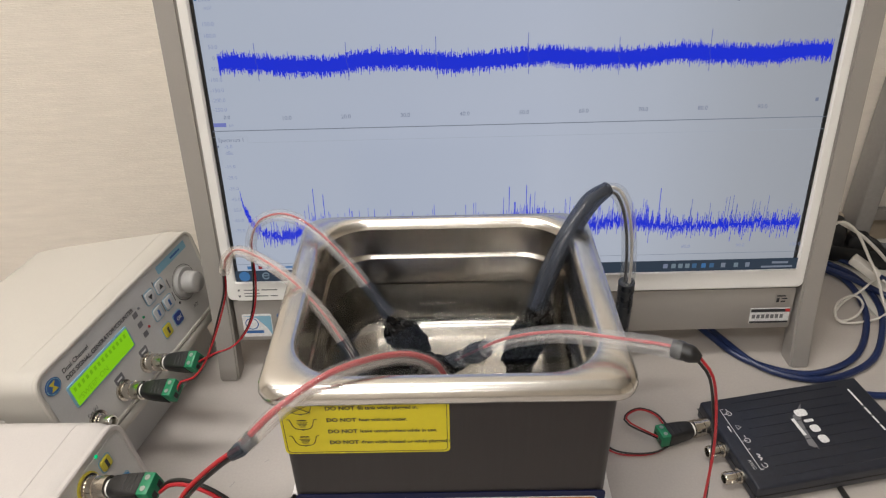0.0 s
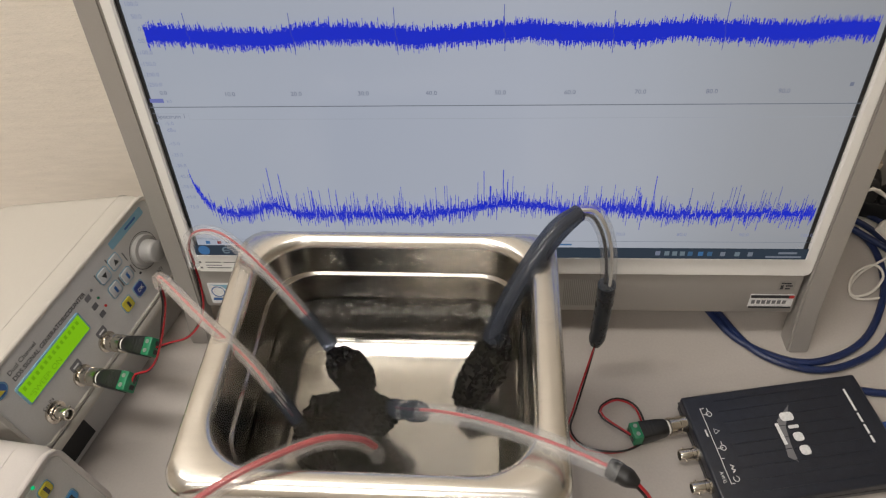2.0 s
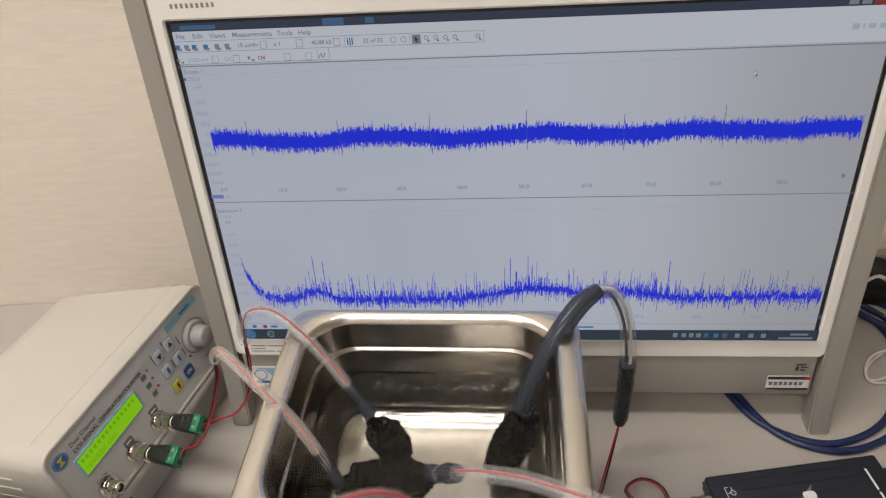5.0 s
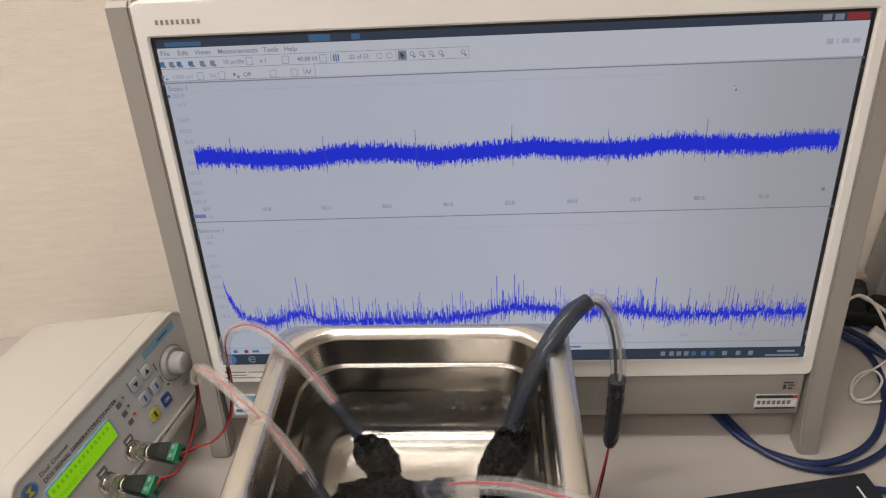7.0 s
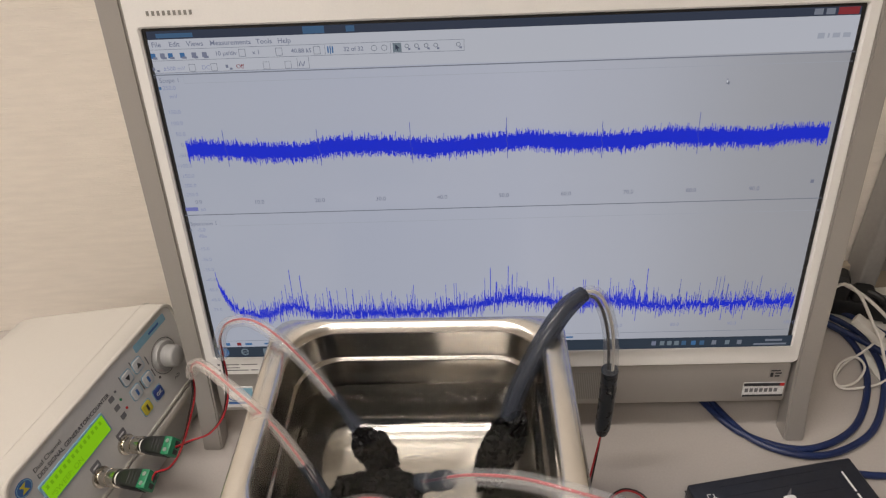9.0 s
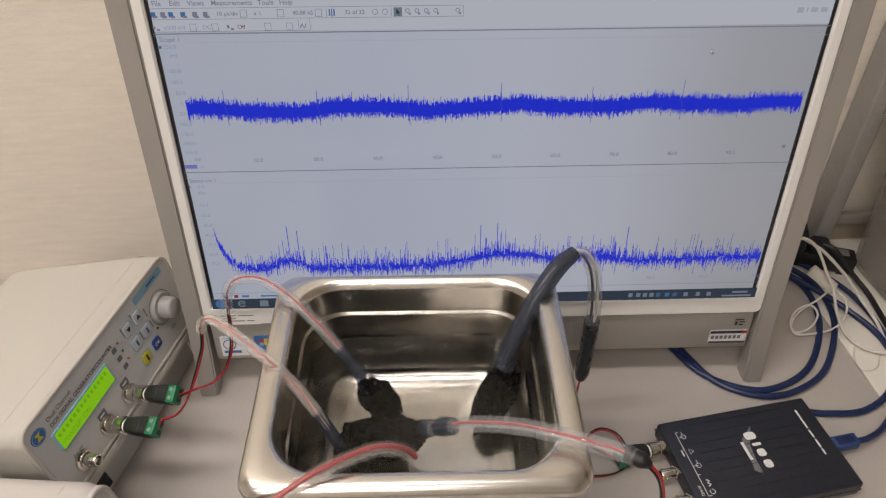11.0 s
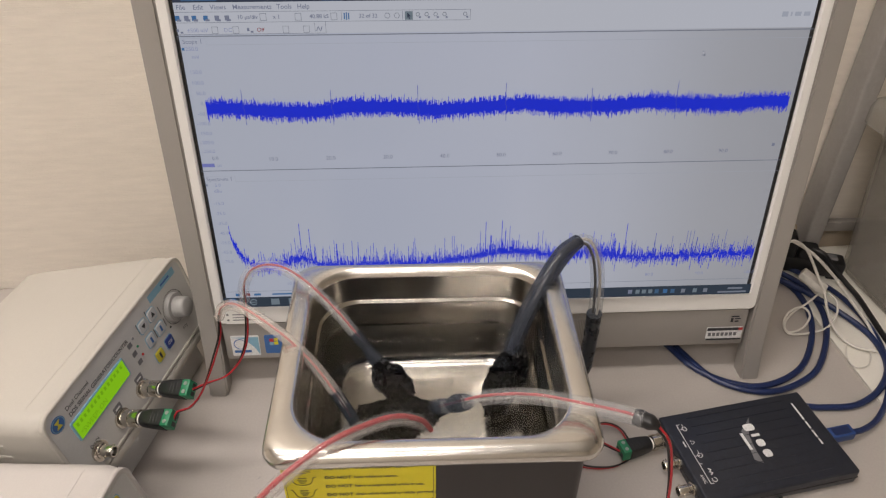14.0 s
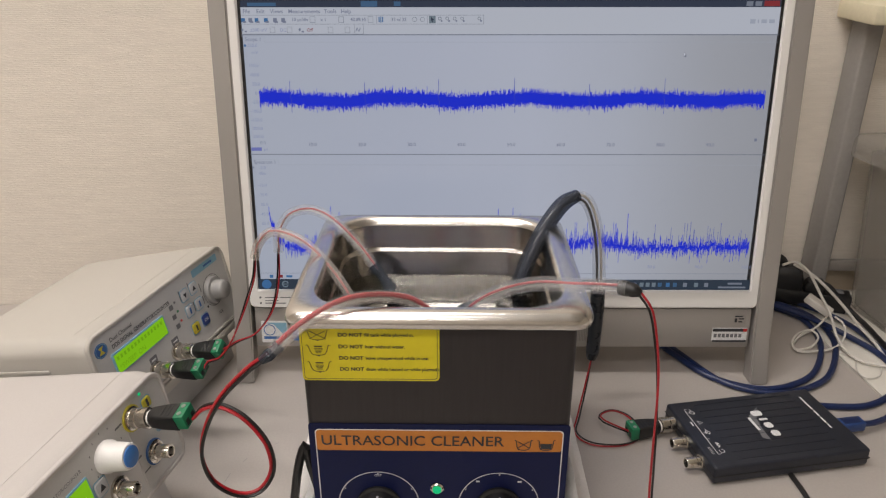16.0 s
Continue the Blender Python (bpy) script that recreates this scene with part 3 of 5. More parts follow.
    for i in range(n):
        f = i / n
        mid = 0.1878 + 0.0014 * math.sin(8.3 * math.pi * f + 0.9) + 0.0006 * math.sin(23 * f + 1) + 0.0004 * math.sin(61 * f)
        half = 0.0038 + 0.0024 * rng.random()
        x = x0 + i * dx
        quads([(x, x + dx * 1.02, mid - half, mid + half)], 0, core)
        for side in (-1, 1):
            if rng.random() < 0.72:
                e = max(half, 0.0056) + 0.0032 * rng.random() + (0.0022 if rng.random() < 0.12 else 0)
                quads([(x, x + dx * 0.95, *sorted((mid + side * half, mid + side * e)))], 0, spikes)
        if i in (70, 240, 408, 580, 750, 920):
            quads([(x, x + dx, mid, mid + 0.015 + 0.004 * rng.random())], 0, fade)
            quads([(x + 2 * dx, x + 3 * dx, mid - 0.013, mid)], 0, fade)
    part("wave_trace", core, S_BLUE, s, m=at(0, 0, float(next(z))))
    part("wave_noise", spikes, S_BLUE, s, m=at(0, 0, float(next(z))))
    tagged(part("wave_spike", fade, S_BLUE2, s, m=at(0, 0, float(next(z)))), kind="stuff")
    flat("rule", [(-0.2440, 0.2440, 0.1364, 0.1371)], S_LINE)
    # lower plot
    flat("tab_rule", [(-0.2445, -0.2175, 0.1318, 0.1320), (-0.2175, -0.2173, 0.1268, 0.1320), (-0.2173, 0.2445, 0.1266, 0.1269)], S_FINE)
    word("tab_word", "Spectrum 1", 0.0046, -0.2410, 0.1292, S_TEXT)
    flat("marker", [(-0.2425, -0.2408, 0.1232, 0.1250)], S_TEXT)
    for k, w in enumerate(("-5.0", "dBu", "-15.0", "-25.0", "-35.0", "-45.0", "-55.0", "-65.0", "-75.0")):
        word("scale_word", w, 0.0042, -0.2300, (0.1238, 0.1185, 0.1070, 0.0975, 0.0880, 0.0785, 0.0690, 0.0595, 0.0500)[k], S_TEXT2, "RIGHT")
    for k in range(1, 11):
        word("scale_word", f"{k}0.0", 0.0044, -0.2290 + 0.0468 * k, 0.0255, S_TEXT2, "CENTER")
    core, spikes, fade = bmesh.new(), bmesh.new(), bmesh.new()
    n = 1050
    x0, dx = -0.2295, 0.4685 / n
    for i in range(n):
        f = i / n
        mid = 0.0435 + 0.034 * math.exp(-f / 0.016) + 0.0085 * math.exp(-((f - 0.125) / 0.03) ** 2) + 0.0105 * math.exp(-((f - 0.52) / 0.085) ** 2) + 0.0055 * math.exp(-((f - 0.68) / 0.05) ** 2)
        mid += 0.0030 * max(0, f - 0.25) + 0.0016 * rng.gauss(0, 1)
        half = 0.0010 + 0.0018 * rng.random()
        x = x0 + i * dx
        quads([(x, x + dx * 1.02, mid - half, mid + half)], 0, core)
        up = (0.0030 * abs(rng.gauss(0, 1)) + (0.0075 * rng.random() if rng.random() < 0.35 else 0)) * (0.5 if f < 0.05 else 1)
        quads([(x, x + dx * 0.9, mid + half, mid + half + up)], 0, spikes)
        quads([(x, x + dx * 0.9, mid - half - 0.0042 * abs(rng.gauss(0, 1)), mid - half)], 0, spikes)
        if rng.random() < 0.17 and f > 0.07:
            quads([(x, x + dx * 0.8, mid + half, mid + half + 0.006 + 0.018 * rng.random() ** 1.5)], 0, fade if f > 0.75 else spikes)
        if i in (134, 152, 498, 530, 780):
            quads([(x, x + dx * 1.2, mid, mid + 0.032)], 0, spikes)
    part("spectrum_trace", core, S_BLUE, s, m=at(0, 0, float(next(z))))
    part("spectrum_noise", spikes, S_BLUE, s, m=at(0, 0, float(next(z))))
    tagged(part("spectrum_fade", fade, S_BLUE2, s, m=at(0, 0, float(next(z)))), kind="stuff")
    flat("status_rule", [(-0.2445, 0.2445, 0.0185, 0.0188)], S_LINE)
    flat("status_icon", [(-0.2235, -0.2200, 0.0138, 0.0168)], S_RED)
    flat("status_icon", [(-0.2330, -0.2295, 0.0138, 0.0168), (-0.2165, -0.2105, 0.0142, 0.0164), (-0.200, -0.182, 0.0145, 0.0161), (0.05, 0.062, 0.0145, 0.0161)], S_ICON2)
    flat("task_bar", [(-0.2445, 0.2445, 0.0018, 0.0125)], S_TASK)
    part("start_button", arc(-0.2365, 0.0070, 0.0, 0.0048, 0, 360), S_ICON2, s, m=at(0, 0, float(next(z))))
    part("browser_icon", arc(-0.2178, 0.0072, 0.0022, 0.0013, 20, 330), S_ICON, s, m=at(0, 0, float(next(z))))
    flat("browser_icon_bar", [(-0.2210, -0.2148, 0.0068, 0.0077)], S_ICON)
    flat("task_icon", [(-0.2020, -0.1945, 0.0040, 0.0105), (-0.186, -0.179, 0.0045, 0.0105)], S_ICON)
    for k, x in enumerate((0.128, 0.135, 0.141, 0.147, 0.153, 0.161, 0.168, 0.178, 0.189, 0.199)):
        flat("tray_icon", [(x, x + 0.0038, 0.0052, 0.0095)], (S_TEXT, S_ICON, S_ICON, S_ICON, S_DIM, S_ICON2, S_DIM, S_LINE, S_ICON, S_LINE)[k])
    flat("clock_bar", [(0.222, 0.236, 0.0078, 0.0098), (0.213, 0.240, 0.0040, 0.0058)], S_LINE)


computer()


# ---- the ultrasonic cleaner ----
RX, RY, RZ = 0.0110, 0.3470, 0.211       # middle of the rim and its height
RW, RD = 0.1975, 0.174


def cleaner():
    root = empty("ultrasonic_cleaner", pose(RX, RY, 0.0), "stainless ultrasonic cleaner with an open water tank", "ultrasonic cleaner")
    # rim and tank are pressed from one sheet
    IW, ID, IX, IY = 0.1675, 0.150, -0.0005, 0.0015
    L = []

    def ring(w, h, r, z, cx=0.0, cy=0.0):
        L.append([(x, y, z) for x, y in rrect(w, h, r, 9, cx, cy)])

    ring(RW - 0.005, RD - 0.005, 0.012, RZ - 0.0118)
    ring(RW - 0.0012, RD - 0.0012, 0.0135, RZ - 0.0105)
    ring(RW, RD, 0.014, RZ - 0.0075)
    ring(RW - 0.0012, RD - 0.0012, 0.014, RZ - 0.0045)
    ring(RW - 0.005, RD - 0.005, 0.014, RZ - 0.0018)
    ring(RW - 0.010, RD - 0.010, 0.016, RZ)
    ring(IW + 0.004, ID + 0.004, 0.032, RZ - 0.0006, IX, IY)
    ring(IW, ID, 0.032, RZ - 0.0022, IX, IY)
    ring(IW - 0.003, ID - 0.003, 0.031, RZ - 0.0065, IX, IY)
    ring(IW - 0.007, ID - 0.007, 0.030, RZ - 0.0250, IX, IY)
    ring(IW - 0.0080, ID - 0.0080, 0.030, RZ - 0.0266, IX, IY)
    ring(IW - 0.0108, ID - 0.0108, 0.029, RZ - 0.0274, IX, IY)
    ring(IW - 0.0118, ID - 0.0118, 0.0285, RZ - 0.0286, IX, IY)
    ring(IW - 0.0215, ID - 0.0215, 0.027, FLOORZ + 0.014, IX, IY)
    for k in range(1, 6):
        a = math.pi / 2 * k / 5
        d = 0.0215 + 2 * 0.012 * (1 - math.cos(a))
        ring(IW - d, ID - d, 0.027 - 0.008 * (1 - math.cos(a)), FLOORZ + 0.014 - 0.012 * math.sin(a), IX, IY)
    ring(IW - 0.052, ID - 0.052, 0.015, FLOORZ + 0.0012, IX, IY)
    ring(IW - 0.062, ID - 0.062, 0.010, FLOORZ, IX, IY)
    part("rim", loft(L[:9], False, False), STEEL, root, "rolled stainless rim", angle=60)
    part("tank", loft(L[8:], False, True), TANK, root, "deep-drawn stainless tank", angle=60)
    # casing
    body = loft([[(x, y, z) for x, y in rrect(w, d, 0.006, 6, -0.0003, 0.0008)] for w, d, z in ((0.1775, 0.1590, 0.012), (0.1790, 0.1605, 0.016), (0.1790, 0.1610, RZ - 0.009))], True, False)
    part("casing", body, BODY, root, "satin stainless casing with dark reflections in its colour")
    for x in (-0.07, 0.07):
        for y in (-0.06, 0.06):
            part("foot", lathe([(0.008, 0.004), (0.009, 0.006), (0.010, 0.013)], 16), BLACKP, root, m=at(x, y))
    part("water", loft([[(x, y, WATERZ) for x, y in rrect(IW - 0.0178, ID - 0.0178, 0.028, 9, IX, IY)]], False, True), WATER, root, "clear still water")
    # front: labels in a frame with X right, Y up, Z out
    front = axes((1, 0, 0), (0, 0, 1), (0, -1, 0), (-RX, -0.0798, 0.0))
    fx = lambda z: Matrix.Translation((0, 0, z))
    lab = part("warning_label", plate(0.0897, 0.0415, 0.003, 0, 0.0005, -0.0333, 0.1785, 0, n=5), YELLOW, root, "yellow warning label with black pictograms", m=front)
    part("label_border", ring_frame(0.0872, 0.0390, 0.0025, 0.0866, 0.0384, 0.0022, 0, 0.0002, -0.0333, 0.1785, -0.0333, 0.1785, 0.0001), DARKINK, lab, m=fx(0.0006))
    for k, (tail, y) in enumerate(((" fill tank while plugged in.", 0.1925), (" heat without water.", 0.1838), (" leave unsupervised while in use.", 0.1752), (" drain while heated or while plugged in.", 0.1667))):
        part("label_line", text("DO NOT", 0.0039, 0.00012), DARKINK, lab, m=at(-0.0535, y, 0.0008))
        part("label_line", text(tail, 0.0034, 0.00007, "LEFT", 0.94), DARKINK, lab, m=at(-0.0372, y, 0.0008))
    for y, cross in ((0.1925, True), (0.1810, False), (0.1685, False)):
        pc = bmesh.new()
        sweep([(-0.0745, y + 0.0035, 0), (-0.0730, y + 0.0035, 0), (-0.0705, y - 0.003, 0), (-0.0625, y - 0.003, 0), (-0.0600, y + 0.0035, 0), (-0.0585, y + 0.0035, 0)], 0.0002, 4, 0.002, bm=pc)
        if cross:
            sweep([(-0.0718, y + 0.003, 0), (-0.0665, y, 0), (-0.0612, y - 0.003, 0)], 0.0002, 4, 0.003, bm=pc)
            sweep([(-0.0718, y - 0.003, 0), (-0.0665, y, 0), (-0.0612, y + 0.003, 0)], 0.0002, 4, 0.003, bm=pc)
        else:
            quads([(-0.0695 + 0.0005 * k, -0.0635 - 0.0005 * k, y + 0.001 - 0.001 * k, y + 0.0014 - 0.001 * k) for k in range(4)], 0, pc)
            quads([(-0.0690, -0.0640, y + 0.0026, y + 0.0034)], 0, pc)
        quads([(-0.0672, -0.0658, y - 0.0045, y - 0.0036)], 0, pc)
        part("pictogram", pc, DARKINK, lab, m=fx(0.0008))
    ctl = part("control_panel", plate(0.1780, 0.104, 0.002, 0, 0.0006, RX, 0.0708, 0, n=4), NAVYP, root, "navy control panel film", m=front)
    part("panel_border", ring_frame(0.1695, 0.0990, 0.003, 0.1680, 0.0975, 0.0026, 0, 0.0002, RX, 0.0690, RX, 0.0690, 0.0001), PRINT, ctl, m=fx(0.0008))
    part("title_strip", plate(0.1680, 0.0172, 0.002, 0, 0.0002, RX, 0.1092, 0, n=4), ORANGE, ctl, "orange title strip", m=fx(0.0007))
    part("title_line", text("ULTRASONIC CLEANER", 0.0118, 0.0001, "LEFT", 1.0), DARKINK, ctl, m=at(-0.0700, 0.1089, 0.0012))
    for x, fill in ((0.0688, False), (0.0842, True)):
        pc = bmesh.new()
        sweep([(x - 0.0060, 0.1102, 0), (x - 0.0050, 0.1102, 0), (x - 0.0036, 0.1030, 0), (x + 0.0036, 0.1030, 0), (x + 0.0050, 0.1102, 0), (x + 0.0060, 0.1102, 0)], 0.00035, 4, 0.002, bm=pc)
        if fill:
            poly([(x - 0.0042, 0.1078), (x - 0.0034, 0.1033), (x + 0.0034, 0.1033), (x + 0.0042, 0.1078)], 0, pc)
        else:
            sweep([(x - 0.004, 0.1095, 0), (x, 0.1068, 0), (x + 0.004, 0.1038, 0)], 0.0003, 4, 0.002, bm=pc)
            sweep([(x - 0.004, 0.1038, 0), (x, 0.1068, 0), (x + 0.004, 0.1095, 0)], 0.0003, 4, 0.002, bm=pc)
        part("pictogram", pc, DARKINK, ctl, m=fx(0.0012))
    for x in (-0.0320, 0.0533):
        part("dial_ring", arc(x, 0.0532, 0.0282, 0.0006, -40, 220, n=40), PRINT, ctl, m=fx(0.0009))
        part("dial_ticks", quads([(x + 0.0272 * math.cos(a) - 0.0004, x + 0.0272 * math.cos(a) + 0.0004, 0.0532 + 0.0272 * math.sin(a) - 0.0006, 0.0532 + 0.0272 * math.sin(a) + 0.0006) for a in [radians(d) for d in (-30, 30, 90, 150, 210)]]), PRINT, ctl, m=fx(0.0010))
        kn = part("dial_knob", lathe([(0.0158, 0), (0.0158, 0.002), (0.0138, 0.003), (0.0130, 0.0145), (0.0120, 0.0160), (0.0, 0.0162)], 30), BLACKP, ctl, "black plastic dial knob", m=at(x, 0.0532, 0.0008))
        part("knob_pointer", box(-0.0007, 0.0007, 0.002, 0.0140, 0.0080, 0.0166, 0.0002), PRINT, kn, "white pointer line")
    part("dial_word", text("OFF", 0.0030, 0, "CENTER"), PRINT, ctl, m=at(-0.0320, 0.0788, 0.0010))
    part("dial_print", quads([(0.0370, 0.0395, 0.0735, 0.0750)]), PRINT, ctl, m=fx(0.0010))
    part("dial_print", quads([(0.0660, 0.0690, 0.0735, 0.0750)]), PRINT, ctl, m=fx(0.0010))
    led = part("indicator_lamp", lathe([(0.0048, 0), (0.0048, 0.0014), (0.0038, 0.0022)], 20), NICKEL, ctl, "green lit indicator in a chrome ring", m=at(0.0095, 0.0680, 0.0006))
    part("lens", lathe([(0.0034, 0.0018), (0.0029, 0.0034), (0.0014, 0.0044), (0, 0.0046)], 16), LED, led)
    return root


FLOORZ, WATERZ = 0.108, 0.163
cleaner()


# ---- signal generators: a frame with X along the front, Y up it, Z out of it ----
def panel_frame(o, yaw, lean):
    a, b = radians(yaw), radians(lean)
    n = Vector((math.cos(a) * math.cos(b), math.sin(a) * math.cos(b), math.sin(b)))
    x = Vector((0, 0, 1)).cross(n).normalized()
    return axes(x, n.cross(x), n, o)


def bnc_socket(root, x, y, z=0.0, ring=None):
    s = part("socket", lathe([(0.0086, z), (0.0086, z + 0.002), (0.0064, z + 0.0025), (0.0062, z + 0.004), (0.0050, z + 0.0045), (0.0050, z + 0.0135), (0.0046, z + 0.0142), (0.0036, z + 0.0142), (0.0036, z + 0.006)], 20), NICKEL, root, "nickel coaxial socket", m=at(x, y))
    part("contact", lathe([(0.0022, z + 0.005), (0.0022, z + 0.0115), (0.0006, z + 0.012)], 10), WHITE, s)
    b = bmesh.new()
    for k in (-1, 1):
        lathe([(0.0011, 0.0046), (0.0011, 0.0064)], 8, b, at(0, 0, z + 0.0095) @ pose(0, 0, 0, 0, 90 * k, 0))
    part("lug", b, NICKEL, s)
    if ring:
        part("socket_ring", lathe([(0.0084, z + 0.0003), (0.0097, z + 0.0003), (0.0097, z + 0.0010), (0.0084, z + 0.0010)], 24), ring, s)
    return s


def key(root, x, y, material, face=None, w=0.0105, h=0.0105):
    k = part("key", plate(w, h, 0.002, 0, 0.0012, 0, 0, 0.0004, n=4), material, root, m=at(x, y, 0.0006))
    part("key_edge", ring_frame(w + 0.0022, h + 0.0022, 0.0028, w + 0.0008, h + 0.0008, 0.0022, 0, 0.0003, ease=0.0001), LBLUE, k)
    if face == "up":
        part("key_mark", poly([(-0.0028, -0.002), (0.0028, -0.002), (0, 0.003)], 0.0014), DARKINK, k)
    elif face == "down":
        part("key_mark", poly([(-0.0028, 0.002), (0, -0.003), (0.0028, 0.002)], 0.0014), DARKINK, k)
    elif face == "bar":
        part("key_mark", quads([(-0.0012, 0.0012, -0.003, 0.003)], 0.0014), BLUEINK if material is PALEBTN else DARKINK, k)
    elif face:
        part("key_mark", text(face, 0.0048, 0.0001, "CENTER"), BLUEINK if material is PALEBTN else (PRINT if material is BLUEBTN else DARKINK), k, m=at(0, 0, 0.0014))
    return k


def generator_case(root, x0, x1, y0, y1, deep, material, taper=0.0):
    """A moulded case behind the front, with a raised band round the middle and vents in the side."""
    w, h, cx, cy = x1 - x0, y1 - y0, (x0 + x1) / 2, (y0 + y1) / 2
    loops = []
    for d, z, r in ((0.006, -deep, 0.010), (0.001, -deep + 0.006, 0.014), (0.0, -deep + 0.02, 0.014), (0.0, -0.012, 0.014), (0.0015, -0.004, 0.014), (0.004, 0.0, 0.013)):
        k = taper * -z / deep
        loops.append([(x, y, z) for x, y in rrect(w - 2 * d - k, h - 2 * d, r, 7, cx - k / 2, cy)])
    part("case", loft(loops), material, root, angle=40)
    part("front_lip", ring_frame(w - 0.003, h - 0.003, 0.012, w - 0.010, h - 0.010, 0.009, -0.002, 0.0016, cx, cy, cx, cy, 0.0008), material, root)
    part("front_plate", plate(w - 0.0095, h - 0.0095, 0.0088, -0.001, 0.0005, cx, cy, n=7), PANEL, root, "printed grey front plate")
    for k in range(4):
        part("side_vent", box(x0 - 0.0008, x0 + 0.002, cy - 0.022 + k * 0.012, cy - 0.0185 + k * 0.012, -deep * 0.82, -deep * 0.28, 0.0007), material, root)
    part("seam", ring_frame(w + 0.0002 - taper * 0.12, h + 0.0008, 0.0145, w - 0.004, h - 0.002, 0.013, -deep * 0.12 - 0.0015, -deep * 0.12, cx, cy, cx, cy, 0.0003), material, root)
    for x in (x0 + 0.025, x1 - 0.025):
        part("rear_foot", box(x - 0.008, x + 0.008, y0 - 0.012, y0 + 0.004, -deep + 0.012, -deep + 0.028, 0.002), BLACKP, root)


def generator_a():
    m = panel_frame((-0.2420, 0.4570, 0.1061), -13.46, 10.99)
    root = empty("signal_generator", m, "cream signal generator with a lit green display, propped on its stand", "signal generator", "signal generators")
    generator_case(root, -0.1095, 0.0985, -0.0570, 0.0268, 0.150, CREAM, 0.022)
    part("lower_lip", box(-0.1060, 0.0950, -0.0655, -0.0560, -0.030, 0.0020, 0.0025), CREAM, root, "cream lip along the foot of the front")
    # stand that props up the front
    part("stand", box(-0.094, 0.086, -0.1045, -0.056, -0.022, -0.0175, 0.0015), PANEL, root, "grey fold-down stand")
    part("stand_slot", box(-0.094, -0.062, -0.0995, -0.0780, -0.0178, -0.0172), BLACKP, root, "dark slot in the stand")
    part("stand_hinge", sweep([(-0.09, -0.0575, -0.0165), (0.0, -0.0575, -0.0165), (0.082, -0.0575, -0.0165)], 0.0035, 10, 0.05), BLACKP, root)
    lc = part("display", plate(0.0715, 0.0195, 0.0018, 0.0003, 0.0016, -0.0518, -0.0083, 0.0005), LBLUE, root, "lit yellow-green character display")
    part("display_glass", quads([(-0.0860, -0.0176, -0.0168, 0.0000)], 0.0018), LCD, lc)
    for k in range(14):
        part("display_cell", quads([(-0.0835 + k * 0.0046, -0.0811 + k * 0.0046, -0.0058, -0.0024)], 0.0020), LCDINK, lc)
    part("display_line", text("*SWEEP: ON", 0.0062, 0, "LEFT", 1.0), LCDINK, lc, m=at(-0.0835, -0.0125, 0.0020))
    part("front_lettering", text("Dual Channel", 0.0052, 0.00005), DARKINK, root, m=at(-0.0828, 0.0127, 0.0007))
    part("front_lettering", text("DDS SIGNAL GENERATOR/COUNTER", 0.0052, 0.0001, "LEFT", 0.93), DARKINK, root, m=at(-0.0828, 0.0064, 0.0007))
    part("front_lettering", text("Ext.IN", 0.0044), DARKINK, root, m=at(-0.0845, -0.0300, 0.0007))
    part("front_lettering", text("ADJ", 0.0044), DARKINK, root, m=at(0.0610, -0.0385, 0.0007))
    lg = part("round_badge", lathe([(0.0072, 0), (0.0072, 0.0004)], 28), BLUEINK, root, "round blue badge with a yellow mark", m=at(-0.0945, 0.0102, 0.0006) @ Matrix.Diagonal((1, 0.86, 1, 1)))
    part("badge_mark", poly([(-0.0030, 0.0035), (0.0035, 0.0040), (0.0005, 0.0005), (0.0032, -0.0040), (-0.0035, -0.0036), (-0.0006, 0.0)], 0.0006), YELBTN, lg)
    part("badge_ring", arc(0, 0, 0.0060, 0.0006, 0, 360, 0.0006), LBLUE, lg)
    part("title_band", plate(0.0445, 0.0072, 0.001, 0, 0.0002, 0.0622, 0.0150), LBLUE, root, "light blue printed band", m=at(0, 0, 0.0005))
    part("band_print", quads([(0.060, 0.075, 0.0140, 0.0160)], 0.0009), BLUEINK, root)
    kb = part("tuning_knob", lathe([(0.0140, 0), (0.0140, 0.0028), (0.0132, 0.0040), (0.0100, 0.0044), (0.0094, 0.0135), (0.0088, 0.0150), (0.0076, 0.0158), (0.0, 0.0164)], 32), KNOB, root, "pale grey round tuning knob", m=at(0.0633, -0.0125, 0.0006))
    part("knob_ring", arc(0, 0, 0.0158, 0.0005, -60, 300, 0.0004, 40), DARKINK, kb)
    part("knob_dot", lathe([(0.0012, 0), (0.0012, 0.0003)], 12), DARKINK, root, m=at(0.0480, -0.0240, 0.0006))
    key(root, 0.0352, 0.0030, PALEBTN, "up")
    key(root, 0.0202, 0.0027, PALEBTN, "down")
    key(root, 0.0364, -0.0146, PALEBTN, "bar")
    key(root, 0.0206, -0.0140, PALEBTN, "bar")
    key(root, 0.0384, -0.0330, BLUEBTN, "OK")
    key(root, 0.0212, -0.0332, YELBTN, "bar")
    part("key_caption", quads([(0.0285, 0.0298, 0.0070, 0.0115), (0.0130, 0.0143, 0.0000, 0.0100), (0.0440, 0.0453, -0.0190, -0.0105), (0.0281, 0.0294, -0.0190, -0.0090), (0.0445, 0.0458, -0.0060, 0.0030)], 0.0008), GREYINK, root)
    for x, y, mm in ((-0.0024, 0.0010, GREYINK), (-0.0021, -0.0088, GREYINK), (-0.0012, -0.0189, GREYINK)):
        part("indicator_tag", quads([(x - 0.0028, x + 0.0028, y - 0.0024, y + 0.0024)], 0.0008), mm, root)
